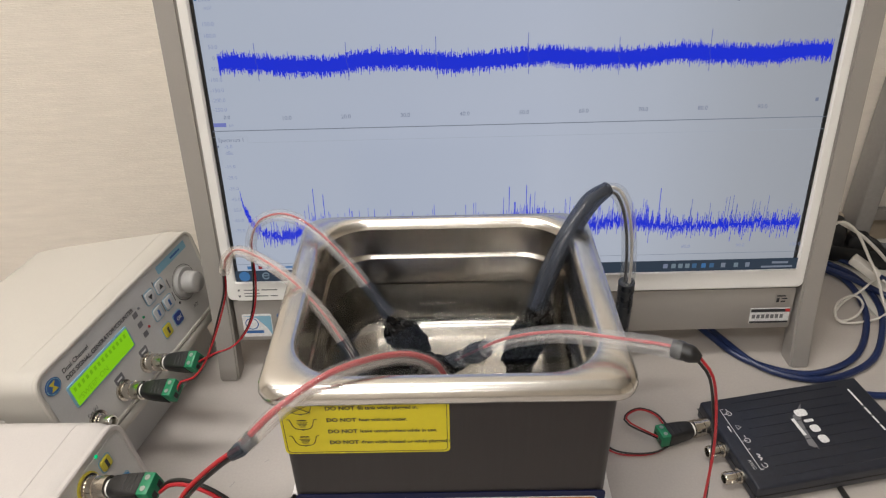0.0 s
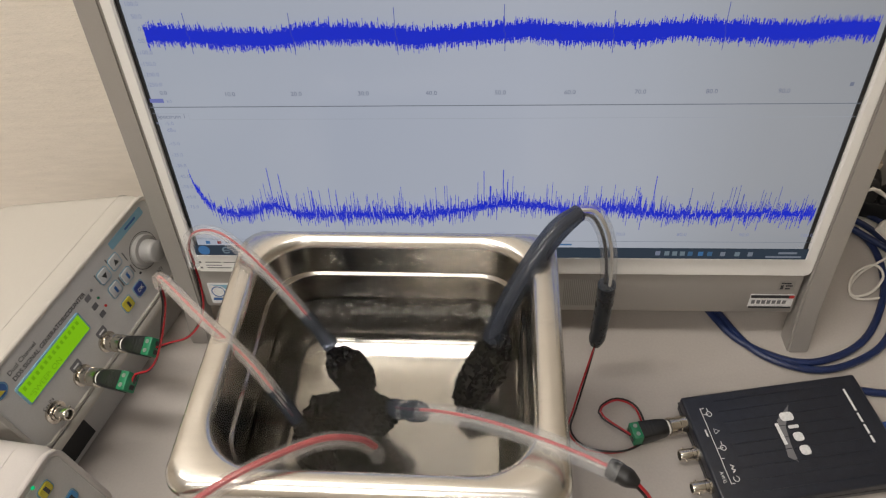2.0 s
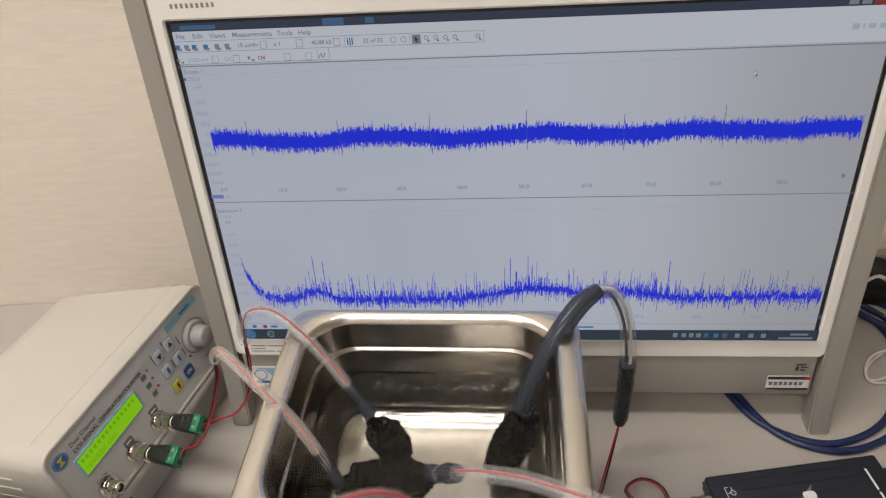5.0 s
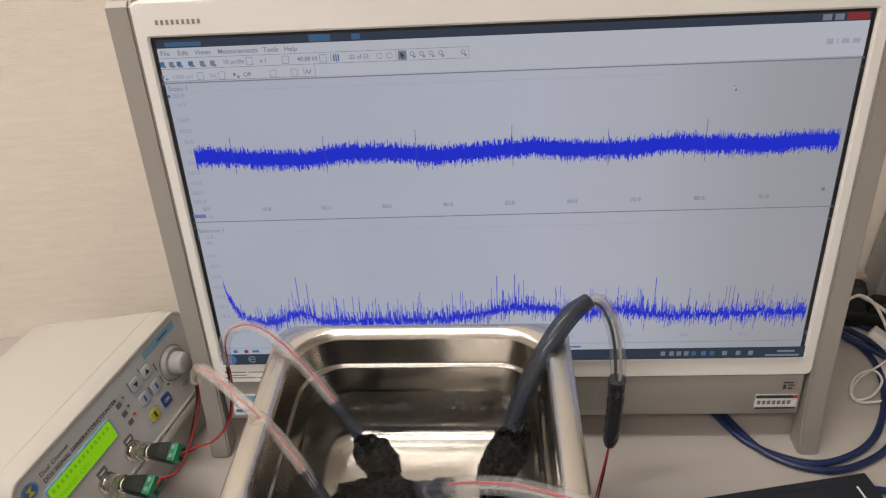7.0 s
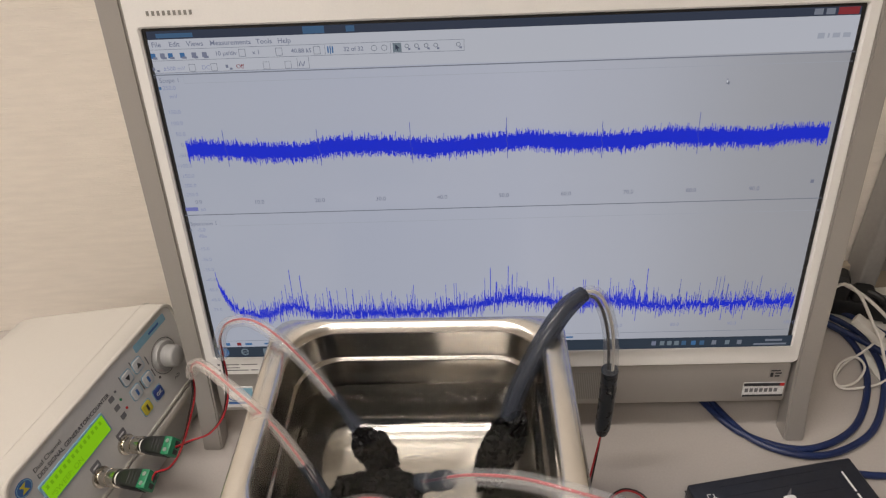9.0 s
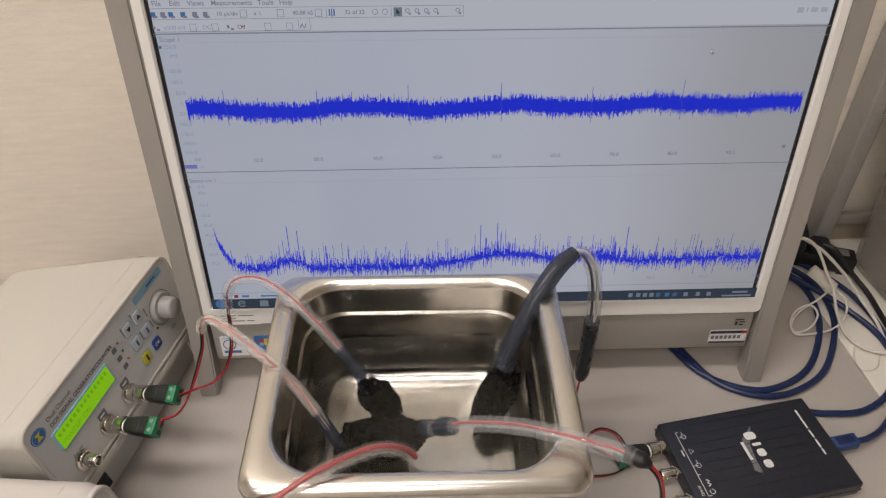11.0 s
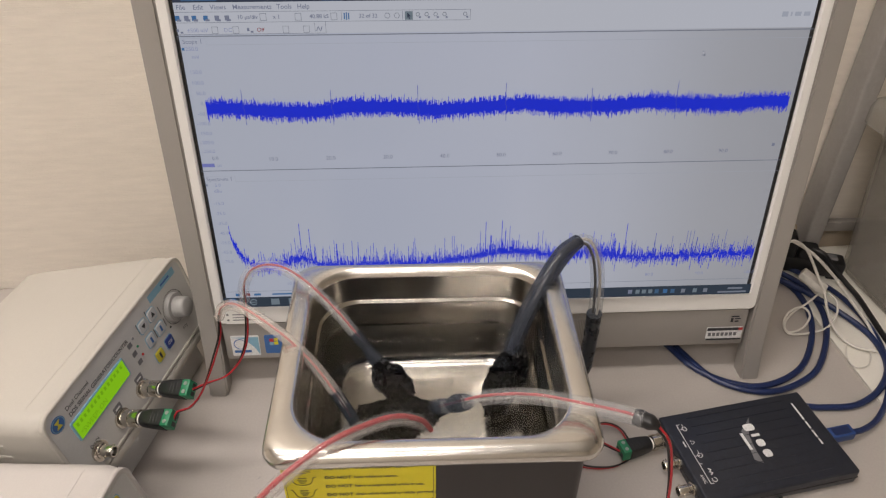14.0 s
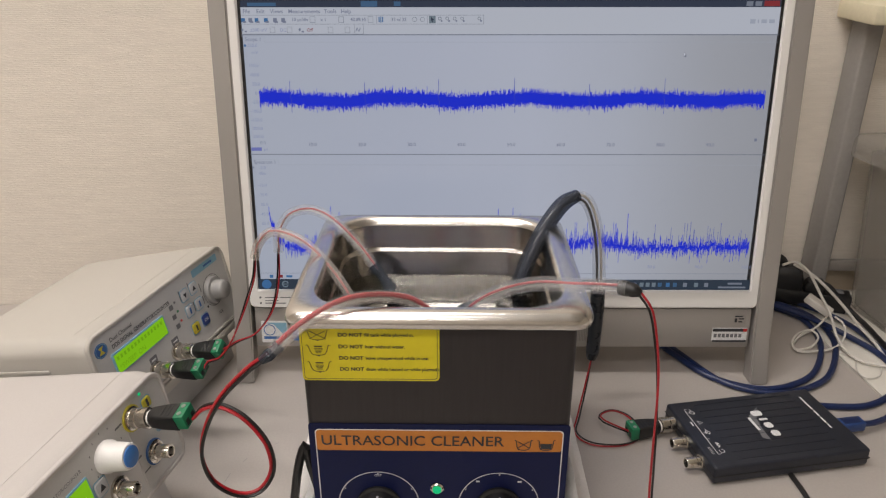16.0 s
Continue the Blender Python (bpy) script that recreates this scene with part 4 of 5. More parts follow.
    for x, y, mm in ((0.0040, 0.0034, GREYINK), (0.0045, -0.0062, GREENT), (0.0052, -0.0162, REDINK)):
        part("indicator", lathe([(0.0012, 0), (0.0010, 0.0008), (0, 0.001)], 10), mm, root, m=at(x, y, 0.0006))
    for x in (-0.0120, -0.0450):
        tg = part("channel_tag", plate(0.0100, 0.0066, 0.0008, 0, 0.0002, x, -0.0287), GREYINK, root, m=at(0, 0, 0.0006))
        part("channel_bar", quads([(x - 0.003, x + 0.003, -0.0295, -0.0279)], 0.0004), PRINT, tg)
    for x in (-0.0137, -0.0463, -0.0795):
        bnc_socket(root, x, -0.0388, 0.0006)
    return m


def generator_b():
    m = panel_frame((-0.2025, 0.2987, 0.1147), -10, 10)
    root = empty("signal_generator", m, "pale signal generator with a white blue-capped knob beside the desk edge", "signal generator", "signal generators")
    generator_case(root, -0.1790, 0.0245, -0.0625, 0.0185, 0.185, CREAMB)
    part("front_inset", ring_frame(0.046, 0.067, 0.006, 0.0445, 0.0655, 0.005, 0, 0.0008, -0.0040, -0.0225, -0.0040, -0.0225, 0.0002), PANEL, root)
    key(root, -0.0005, 0.0010, YELBTN, "bar", 0.009, 0.008)
    part("power_lamp", lathe([(0.0013, 0), (0.0011, 0.0008), (0, 0.0010)], 12), LED, root, m=at(-0.0040, 0.0105, 0.0006))
    kb = part("level_knob", lathe([(0.0112, 0), (0.0112, 0.003), (0.0098, 0.005), (0.0092, 0.017), (0.0084, 0.0190), (0, 0.0194)], 32), WHITE, root, "white ribbed level knob", m=at(-0.0515, -0.0060, 0.0006))
    part("knob_cap", lathe([(0.0072, 0.0188), (0.0072, 0.0198), (0.0064, 0.0202), (0, 0.0203)], 28), mat("blue_cap", (0.05, 0.18, 0.5), 0.4, grain=0.05), kb, "bright blue cap")
    part("knob_ticks", quads([(-0.0500 + 0.016 * math.cos(a) - 0.0004, -0.0500 + 0.016 * math.cos(a) + 0.0004, -0.0045 + 0.016 * math.sin(a) - 0.0007, -0.0045 + 0.016 * math.sin(a) + 0.0007) for a in [radians(30 * k - 30) for k in range(9)]], 0.0008), GREYINK, root)
    key(root, -0.0650, -0.0200, PALEBTN, "up")
    key(root, -0.0830, -0.0200, PALEBTN, "down")
    key(root, 0.0050, -0.0215, mat("cyan_key", (0.06, 0.25, 0.5), 0.45), "bar", 0.0085, 0.0075)
    bnc_socket(root, -0.0190, 0.0008, 0.0006, YELBTN)
    bnc_socket(root, -0.0105, -0.0348, 0.0006, BLUEINK)
    bnc_socket(root, -0.0520, -0.0325, 0.0006)
    part("front_lettering", text("Dual Channel", 0.0036), GREYINK, root, m=at(-0.130, 0.0060, 0.0007))
    part("front_lettering", text("DDS SIGNAL GENERATOR/COUNTER", 0.0036, 0, "LEFT", 0.93), GREYINK, root, m=at(-0.130, 0.0012, 0.0007))
    part("front_lettering", quads([(-0.0360, -0.0290, 0.0030, 0.0045), (-0.0310, -0.0230, -0.0290, -0.0275), (-0.0260, -0.0190, -0.0420, -0.0408), (-0.064, -0.056, -0.0150, -0.0136)], 0.0008), GREYINK, root)
    lc = part("display", plate(0.0715, 0.0195, 0.0018, 0.0003, 0.0016, -0.1080, -0.0140, 0.0005), LBLUE, root, "lit yellow-green character display")
    part("display_glass", quads([(-0.1422, -0.0738, -0.0225, -0.0055)], 0.0018), LCD, lc)
    part("stand", box(-0.150, 0.005, -0.118, -0.0615, -0.020, -0.014, 0.002), PANEL, root, "grey fold-down stand")
    return m


GA = generator_a()
GB = generator_b()


# ---- coaxial adapters with screw terminals ----
def adapter(m, label):
    root = empty("coaxial_adapter", m, label, "adapter", "coaxial adapters")
    part("coupling", lathe([(0.0062, 0.0030), (0.0072, 0.0034), (0.0072, 0.0085), (0.0066, 0.0090), (0.0066, 0.0125), (0.0074, 0.0130), (0.0074, 0.0170), (0.0060, 0.0176)], 22), NICKEL, root, "nickel bayonet coupling")
    part("collar", lathe([(0.0055, 0.0172), (0.0055, 0.0200)], 18), WHITE, root)
    body = loft([[(x, y, z) for x, y in rrect(w, h, r, 4)] for w, h, r, z in ((0.0115, 0.0115, 0.0052, 0.0188), (0.0128, 0.0125, 0.004, 0.0205), (0.0138, 0.0130, 0.0025, 0.0280), (0.0150, 0.0132, 0.0015, 0.0402), (0.0150, 0.0132, 0.0015, 0.0410))])
    part("body", body, BLACKP, root, "black plastic body")
    for k in range(3):
        part("body_rib", box(-0.0052, 0.0052, 0.0060, 0.0068, 0.0300 + k * 0.003, 0.0312 + k * 0.003, 0.0002), BLACKP, root)
    tb = part("terminal", box(-0.0071, 0.0071, -0.0052, 0.0066, 0.0410, 0.0485, 0.0006), GREENT, root, "green screw terminal block")
    for x in (-0.0035, 0.0035):
        part("screw", lathe([(0.0017, 0), (0.0017, 0.0004), (0.0, 0.0004)], 12), mat("dull_screw", (0.35, 0.36, 0.34), 0.4, metal=0.8), tb, m=at(x, 0.0066, 0.0446) @ pose(0, 0, 0, -90))
        part("wire_hole", box(x - 0.0018, x + 0.0018, -0.0032, 0.0014, 0.0484, 0.0488), BLACKP, tb)
    return root


first = adapter(GA @ at(-0.0137, -0.0388, 0.002) @ pose(0, 0, 0, 0, 0, 25), "black coaxial adapter with a green screw terminal on a generator")
copy_thing(first, GA @ at(-0.0463, -0.0388, 0.002) @ pose(0, 0, 0, 0, 0, 20))
copy_thing(first, GB @ at(-0.0190, 0.0008, -0.001) @ pose(0, 0, 0, 0, 0, 10))
SCOPE = pose(0.3018, 0.4031, 0, 0, 0, 10.5)
pico_socket = SCOPE @ Vector((-0.0725, 0.0275, 0.0095))
third = copy_thing(first, axes(Vector((0.26, -1, 0)).normalized(), (0, 0, 1), Vector((-1, -0.26, 0)).normalized(), pico_socket + Vector((0.0025, 0.0005, 0))))
tagged(third, "black coaxial adapter with a green terminal plugged into the oscilloscope box")
ends = [a @ Vector((0, -0.001, 0.0480)) for a in (first.matrix_basis, GA @ at(-0.0463, -0.0388, 0.002), GB @ at(-0.0190, 0.0008, 0.002), third.matrix_basis)]


# ---- the oscilloscope box ----
def slim_socket(root):
    s = part("socket", lathe([(0.0060, 0), (0.0060, 0.0030), (0.0047, 0.0034), (0.0047, 0.0062), (0.0042, 0.0064), (0.0042, 0.0072), (0.0047, 0.0074), (0.0047, 0.0150), (0.0044, 0.0156), (0.0036, 0.0156), (0.0036, 0.006)], 20), NICKEL, root, "nickel coaxial socket")
    part("contact", lathe([(0.0022, 0.005), (0.0022, 0.0130), (0.0006, 0.0134)], 10), BLACKP, s)
    b = bmesh.new()
    for k in (-1, 1):
        lathe([(0.0010, 0.0044), (0.0010, 0.0058)], 8, b, at(0, 0, 0.0115) @ pose(0, 0, 0, 0, 90 * k, 0))
    part("lug", b, NICKEL, s)
    return s


def scope_box():
    root = empty("usb_oscilloscope", SCOPE, "flat charcoal oscilloscope box with white printing", "oscilloscope")
    hw, hd, h = 0.0725, 0.0457, 0.0190
    part("case", box(-hw, hw, -hd, hd, 0.0022, h, 0.0022, 3), CASEP, root, "ribbed charcoal case")
    part("seam", box(-hw - 0.0003, hw + 0.0003, -hd - 0.0003, hd + 0.0003, 0.0095, 0.0102), BLACKP, root)
    for x in (-0.06, 0.06):
        for y in (-0.036, 0.036):
            part("rubber_foot", lathe([(0.005, 0), (0.0055, 0.003)], 14), BLACKP, root, m=at(x, y))
    for k in range(9):
        part("rib", box(-0.048, 0.050, -0.038 + k * 0.0095, -0.0375 + k * 0.0095, h - 0.0002, h + 0.0003), CASEP, root)
    end = axes((0, -1, 0), (0, 0, 1), (-1, 0, 0), (-hw, 0, 0.0100))
    for y in (0.0275, 0.0015, -0.0250):
        s = slim_socket(root)
        s.matrix_basis = end @ at(-y, -0.0005, -0.001)
    # printing: reads from the back edge towards the front
    top = at(0, 0, h + 0.0006) @ pose(0, 0, 0, 0, 0, -90)
    for x, w, y, h in ((-0.0165, 0.0085, 0.0020, 0.0115), (-0.0075, 0.0032, 0.0035, 0.0090), (0.0010, 0.0085, 0.0035, 0.0085), (0.0122, 0.0090, 0.0035, 0.0085)):
        part("maker_mark", plate(w * 0.86, h * 0.9, min(w, h) * 0.3, -0.0002, 0.0002, x, y, n=4), PRINT, root, "white maker's mark", m=top)
    part("maker_wing", poly([(-0.026, 0.012), (-0.014, -0.0030), (0.002, -0.0050), (0.016, -0.0080), (0.021, -0.0020), (0.006, -0.0012), (-0.008, 0.0014)], 0), GREYINK, root, m=top @ at(-0.0005, -0.0035, -0.0004))
    part("maker_line", quads([(-0.0120, 0.0060, -0.0098, -0.0070)], 0), PRINT, root, m=top)
    for x0, x1 in ((-0.033, -0.0135), (-0.0115, -0.0035), (-0.0015, 0.0065), (0.0080, 0.0140)):
        part("model_bar", quads([(x0, x1, -0.0009, 0.0009)], 0), PRINT, root, m=top @ at(0.0, 0.0570))
    for x in (-0.0275, 0.0015):
        g = bmesh.new()
        arc(0, 0, 0.0018, 0.0006, 0, 360, 0, 16, g)
        quads([(-0.0052, -0.0024, -0.0003, 0.0003), (-0.0003, 0.0003, -0.0045, 0.0)], 0, g)
        part("input_symbol", g, PRINT, root, m=top @ at(x, -0.0560))
    part("warning_symbol", arc(0, 0, 0.0022, 0.0007, 90, 450, 0, 3), PRINT, root, m=top @ at(-0.0125, -0.0560))
    part("rule_line", quads([(-0.033, 0.030, -0.0003, 0.0003), (-0.033, -0.0324, 0.0, 0.003), (0.0095, 0.0101, 0.0, 0.0028), (0.0294, 0.030, 0.0, 0.003)], 0), PRINT, root, m=top @ at(0, -0.0612))
    part("rule_bar", quads([(-0.015, -0.009, -0.0645, -0.0632)], 0), PRINT, root, m=top)
    w = bmesh.new()
    sweep([(-0.003, -0.001, 0), (-0.0015, 0.0012, 0), (0, -0.001, 0), (0.0015, 0.0012, 0), (0.003, -0.001, 0)], 0.0005, 5, 0.002, bm=w)
    part("output_symbol", w, PRINT, root, m=top @ at(0.0185, -0.0555))
    part("output_symbol", arc(0, 0, 0.0018, 0.0006, -140, 170, 0, 14), PRINT, root, m=top @ at(0.0265, -0.0560))
    part("output_word", text("AWG", 0.0038), PRINT, root, m=top @ at(0.0195, -0.0622 - 0.003, 0))
    return root


scope_box()


# ---- sensor probes: a clear tube with wires inside and a sealed black tip ----
def blob(size, seed, lump=0.13, sub=5):
    bm = bmesh.new()
    bmesh.ops.create_icosphere(bm, subdivisions=sub, radius=1.0)
    o = Vector((seed * 7.3, seed * 3.1, seed * 1.7))
    for v in bm.verts:
        c = v.co.copy()
        k = 1 + lump * 1.6 * (noise.noise(c * 1.7 + o)) + lump * 0.9 * noise.noise(c * 4.2 + o) + lump * 0.75 * noise.noise(c * 7 + o) + lump * 0.55 * noise.noise(c * 15 + o)
        v.co = Vector((c.x * size[0], c.y * size[1], c.z * size[2])) * k
    return bm


def along(a, b, up=(0, 0, 1)):
    """A pose at the middle of a and b with X along them."""
    a, b = Vector(a), Vector(b)
    x = (b - a).normalized()
    y = Vector(up).cross(x).normalized()
    return axes(x, y, x.cross(y), (a + b) / 2)


def wires(pts, r, sep, parent, twist=0.25, mats=None, name="wire", step=0.004):
    for sgn, mm in zip((1, -1), mats or (REDW, BLACKW)):
        part(name, sweep(pts, r, 7, step, off=(sgn * sep, 0), twist=twist), mm, parent)


def probe_left_back():
    root = empty("sensor_probe", pose(0, 0, 0), "clear tube with a black sealed tip bent over the tank rim", "sensor probe", "sensor probes")
    p = [(-0.1300, 0.4312, 0.1760), (-0.1280, 0.4305, 0.1930), (-0.1175, 0.4265, 0.2110), (-0.0985, 0.4190, 0.2195), (-0.0780, 0.4055, 0.2170), (-0.0560, 0.3915, 0.2010), (-0.0400, 0.3810, 0.1840)]
    part("tube", sweep(p, 0.0043, 14, radii=[(0, 1), (0.93, 1), (1, 0.92)]), TUBE, root, "clear soft plastic tube")
    wires([q for q in p], 0.0008, 0.0010, root, 0.03, (PINKW, TUBEW), "inner_wire")
    part("shrink_sleeve", sweep([(-0.0425, 0.3826, 0.1868), (-0.0375, 0.3795, 0.1812), (-0.0315, 0.3755, 0.1735), (-0.0275, 0.3730, 0.1685)], 0.0043, 12, 0.002, [(0, 0.95), (0.2, 1.05), (0.5, 0.85), (0.8, 1.1), (1, 1.2)]), TUBEG, root, "smoky shrink sleeve")
    part("sealed_tip", blob((0.0195, 0.0125, 0.0090), 2), BLACKR, root, "lumpy black sealant", m=along((-0.0315, 0.3750, 0.1690), (-0.0005, 0.3530, 0.1350)))
    wires([(-0.1300, 0.4312, 0.1790), (-0.1318, 0.4308, 0.1560), (-0.1360, 0.4300, 0.1330), (-0.1440, 0.4295, 0.1130), (-0.1580, 0.4290, 0.0955), (-0.1740, 0.4285, 0.0880), ends[0]], 0.00075, 0.0008, root, 0.16)
    return root


def probe_left_front():
    root = empty("sensor_probe", pose(0, 0, 0), "milky clear tube with wires resting on the tank rim", "sensor probe", "sensor probes")
    p = [(-0.1440, 0.4090, 0.1810), (-0.1375, 0.4020, 0.1960), (-0.1200, 0.3830, 0.2145), (-0.0900, 0.3560, 0.2175), (-0.0680, 0.3440, 0.2000), (-0.0520, 0.3335, 0.1790), (-0.0430, 0.3270, 0.1640)]
    part("tube", sweep(p, 0.0039, 14, radii=[(0, 1), (0.93, 1), (1, 0.9)]), TUBEW, root, "milky soft plastic tube")
    wires(p, 0.0008, 0.0010, root, 0.03, (PINKW, TUBEW), "inner_wire")
    part("shrink_sleeve", sweep([(-0.0535, 0.3343, 0.1808), (-0.0480, 0.3308, 0.1725), (-0.0405, 0.3250, 0.1590), (-0.0370, 0.3215, 0.1490)], 0.0041, 12, 0.002), TUBEG, root, "smoky sleeve")
    part("sealed_tip", blob((0.0190, 0.0115, 0.0100), 5), BLACKR, root, "lumpy black sealant", m=along((-0.0410, 0.3260, 0.1490), (-0.0230, 0.3060, 0.1220)))
    wires([(-0.1440, 0.4090, 0.1830), (-0.1465, 0.4075, 0.1640), (-0.1540, 0.4060, 0.1430), (-0.1635, 0.4055, 0.1200), (-0.1740, 0.4050, 0.0985), (-0.1850, 0.4045, 0.0850), (-0.1945, 0.4035, 0.0820), ends[1]], 0.00075, 0.0008, root, 0.16)
    return root


def probe_right():
    root = empty("sensor_probe", pose(0, 0, 0), "clear tube with a red wire reaching over the tank's front corner", "sensor probe", "sensor probes")
    p = [(0.0160, 0.3350, 0.1600), (0.0260, 0.3265, 0.1740), (0.0460, 0.3120, 0.1975), (0.0720, 0.2980, 0.2135), (0.0980, 0.2860, 0.2190), (0.1180, 0.2750, 0.2240), (0.1280, 0.2690, 0.2255)]
    part("tube", sweep(p, 0.0051, 14), TUBE, root, "clear soft plastic tube")
    part("tube_knot", sweep([(0.0130, 0.3380, 0.1570), (0.0190, 0.3325, 0.1645), (0.0270, 0.3260, 0.1755), (0.0330, 0.3210, 0.1830)], 0.0062, 12, 0.002, [(0, 0.9), (0.25, 1.05), (0.45, 0.75), (0.7, 1.05), (1, 0.9)]), TUBEG, root, "smoky kinked tube end")
    wires(p, 0.0009, 0.0013, root, 0.012, (PINKW, TUBEW), "inner_wire")
    part("sealed_tip", blob((0.0325, 0.0165, 0.0120), 8), BLACKR, root, "lumpy black sealant", m=along((-0.0450, 0.3460, 0.1280), (0.0180, 0.3330, 0.1490)))
    part("tape_wrap", sweep([(0.1235, 0.2720, 0.2250), (0.1275, 0.2695, 0.2255), (0.1320, 0.2668, 0.2252), (0.1355, 0.2650, 0.2240)], 0.0046, 12, 0.0015, [(0, 0.95), (0.25, 1.12), (0.5, 0.98), (0.7, 1.05), (1, 0.5)]), BLACKP, root, "black tape wrap")
    wires([(0.1345, 0.2655, 0.2243), (0.1420, 0.2625, 0.2140), (0.1475, 0.2620, 0.1930), (0.1525, 0.2620, 0.1620), (0.1555, 0.2615, 0.1200), (0.1580, 0.2600, 0.0700), (0.1600, 0.2550, 0.0250), (0.1620, 0.2380, 0.0040), (0.1650, 0.1900, 0.0022), (0.1700, 0.0900, 0.0022)], 0.0008, 0.0009, root, 0.10)
    return root


def probe_front():
    root = empty("sensor_probe", pose(0, 0, 0), "clear tube with red and white wires hooked over the front rim", "sensor probe", "sensor probes")
    p = [(0.0095, 0.3020, 0.1680), (0.0085, 0.3000, 0.1800), (0.0020, 0.2965, 0.1945), (-0.0150, 0.2880, 0.2080), (-0.0440, 0.2660, 0.2180), (-0.0690, 0.2500, 0.2110), (-0.0880, 0.2385, 0.1975)]
    part("tube", sweep(p, 0.0046, 14), TUBEC, root, "clear soft plastic tube")
    wires(p[1:], 0.0017, 0.0017, root, 0.012, (REDW, TUBEW), "inner_wire")
    part("shrink_sleeve", sweep([(-0.0840, 0.2410, 0.2005), (-0.0890, 0.2380, 0.1965), (-0.0950, 0.2360, 0.1925)], 0.0034, 10, 0.0015, [(0, 1.2), (0.4, 1.0), (0.6, 1.2), (1, 0.8)]), TUBEG, root, "smoky sleeve")
    wires([(-0.0900, 0.2375, 0.1960), (-0.1040, 0.2350, 0.1860), (-0.1225, 0.2350, 0.1655), (-0.1355, 0.2360, 0.1410), (-0.1410, 0.2370, 0.1180), (-0.1370, 0.2400, 0.0950), (-0.1240, 0.2450, 0.0800), (-0.1110, 0.2500, 0.0790), (-0.1020, 0.2540, 0.0930), (-0.1040, 0.2565, 0.1130), (-0.1165, 0.2585, 0.1320), (-0.1330, 0.2620, 0.1400), (-0.1470, 0.2670, 0.1350), ends[2]], 0.0012, 0.0012, root, 0.05)
    return root


def probe_back():
    root = empty("sensor_probe", pose(0, 0, 0), "thick smoky tube arched out of the tank's back corner", "sensor probe", "sensor probes")
    p = [(0.0710, 0.3860, 0.1620), (0.0790, 0.3925, 0.1850), (0.0920, 0.4040, 0.2080), (0.1080, 0.4200, 0.2240), (0.1215, 0.4320, 0.2275)]
    part("tube", sweep(p, 0.0066, 14, radii=[(0, 1.0), (0.85, 1.0), (1, 0.8)]), TUBEG, root, "smoky dark tube")
    part("inner_tube", sweep(p, 0.0032, 10), GREYINK, root)
    q = [(0.1200, 0.4315, 0.2275), (0.1310, 0.4375, 0.2215), (0.1400, 0.4430, 0.2030), (0.1475, 0.4515, 0.1740), (0.1525, 0.4590, 0.1410), (0.1540, 0.4620, 0.1180)]
    part("tube", sweep(q, 0.0060, 14, radii=[(0, 0.8), (0.1, 0.95), (1, 1.0)]), TUBE, root, "clear flattened tube")
    wires(q, 0.0012, 0.0018, root, 0.05, (WHITEW, BLACKW), "inner_wire")
    part("shrink_sleeve", sweep([(0.1532, 0.4608, 0.1270), (0.1545, 0.4630, 0.1000), (0.1545, 0.4636, 0.0700), (0.1540, 0.4634, 0.0500)], 0.0066, 14, 0.004, [(0, 1), (0.9, 0.98), (1, 0.7)]), mat("dark_sleeve", (0.02, 0.024, 0.03), 0.3, grain=0.2, scale=100), root, "dark shrink sleeve")
    part("sealed_tip", blob((0.0335, 0.0130, 0.0100), 13), BLACKR, root, "lumpy black sealant", m=along((0.0800, 0.3905, 0.1680), (0.0500, 0.3470, 0.1150)))
    wires([(0.1540, 0.4634, 0.0500), (0.1480, 0.4500, 0.0280), (0.1390, 0.4280, 0.0080), (0.1340, 0.4120, 0.0030), (0.1430, 0.3980, 0.0025), (0.1600, 0.3935, 0.0025), (0.1790, 0.3960, 0.0025), (0.1935, 0.4080, 0.0022), (0.1900, 0.4330, 0.0030), (0.1740, 0.4380, 0.0080), (0.1600, 0.4290, 0.0100), (0.1610, 0.4200, 0.0095), ends[3]], 0.0008, 0.0010, root, 0.12)
    return root


probe_left_back()
probe_left_front()
probe_right()
probe_front()
probe_back()


# ---- cables and clutter at the far end of the desk ----
def cable(name, pts, r, material, label, category="cable", group=""):
    return tagged(part(name, sweep(pts, r, 10, 0.006), material), label, category, group)


cable("network_cable", [(0.235, 0.600, 0.0035), (0.262, 0.545, 0.0035), (0.288, 0.502, 0.0035), (0.332, 0.4815, 0.0035), (0.375, 0.493, 0.0035), (0.407, 0.522, 0.0035), (0.434, 0.575, 0.0035), (0.436, 0.627, 0.0035), (0.405, 0.662, 0.0035)], 0.0032, NAVYC, "thick navy cable curving over the grey desk", "cable", "navy cables")
cable("network_cable", [(0.246, 0.600, 0.0035), (0.272, 0.540, 0.0035), (0.298, 0.492, 0.0040), (0.342, 0.4740, 0.0036), (0.385, 0.4860, 0.0036), (0.418, 0.514, 0.0035), (0.450, 0.575, 0.0035), (0.449, 0.632, 0.0035), (0.415, 0.672, 0.0035)], 0.0032, NAVYC, "thick navy cable curving over the grey desk", "cable", "navy cables")
cable("network_cable", [(0.400, 0.655, 0.0095), (0.4135, 0.645, 0.0095), (0.440, 0.616, 0.0100), (0.470, 0.583, 0.0050), (0.487, 0.545, 0.0035), (0.482, 0.505, 0.0035), (0.458, 0.474, 0.0035), (0.425, 0.455, 0.0035), (0.392, 0.4530, 0.0035), (0.374, 0.4550, 0.0035)], 0.0032, NAVYC, "navy cable looping back behind the oscilloscope box", "cable", "navy cables")
usb = empty("usb_cable", pose(0, 0, 0), "blue cable with a moulded plug in the oscilloscope box", "cable")
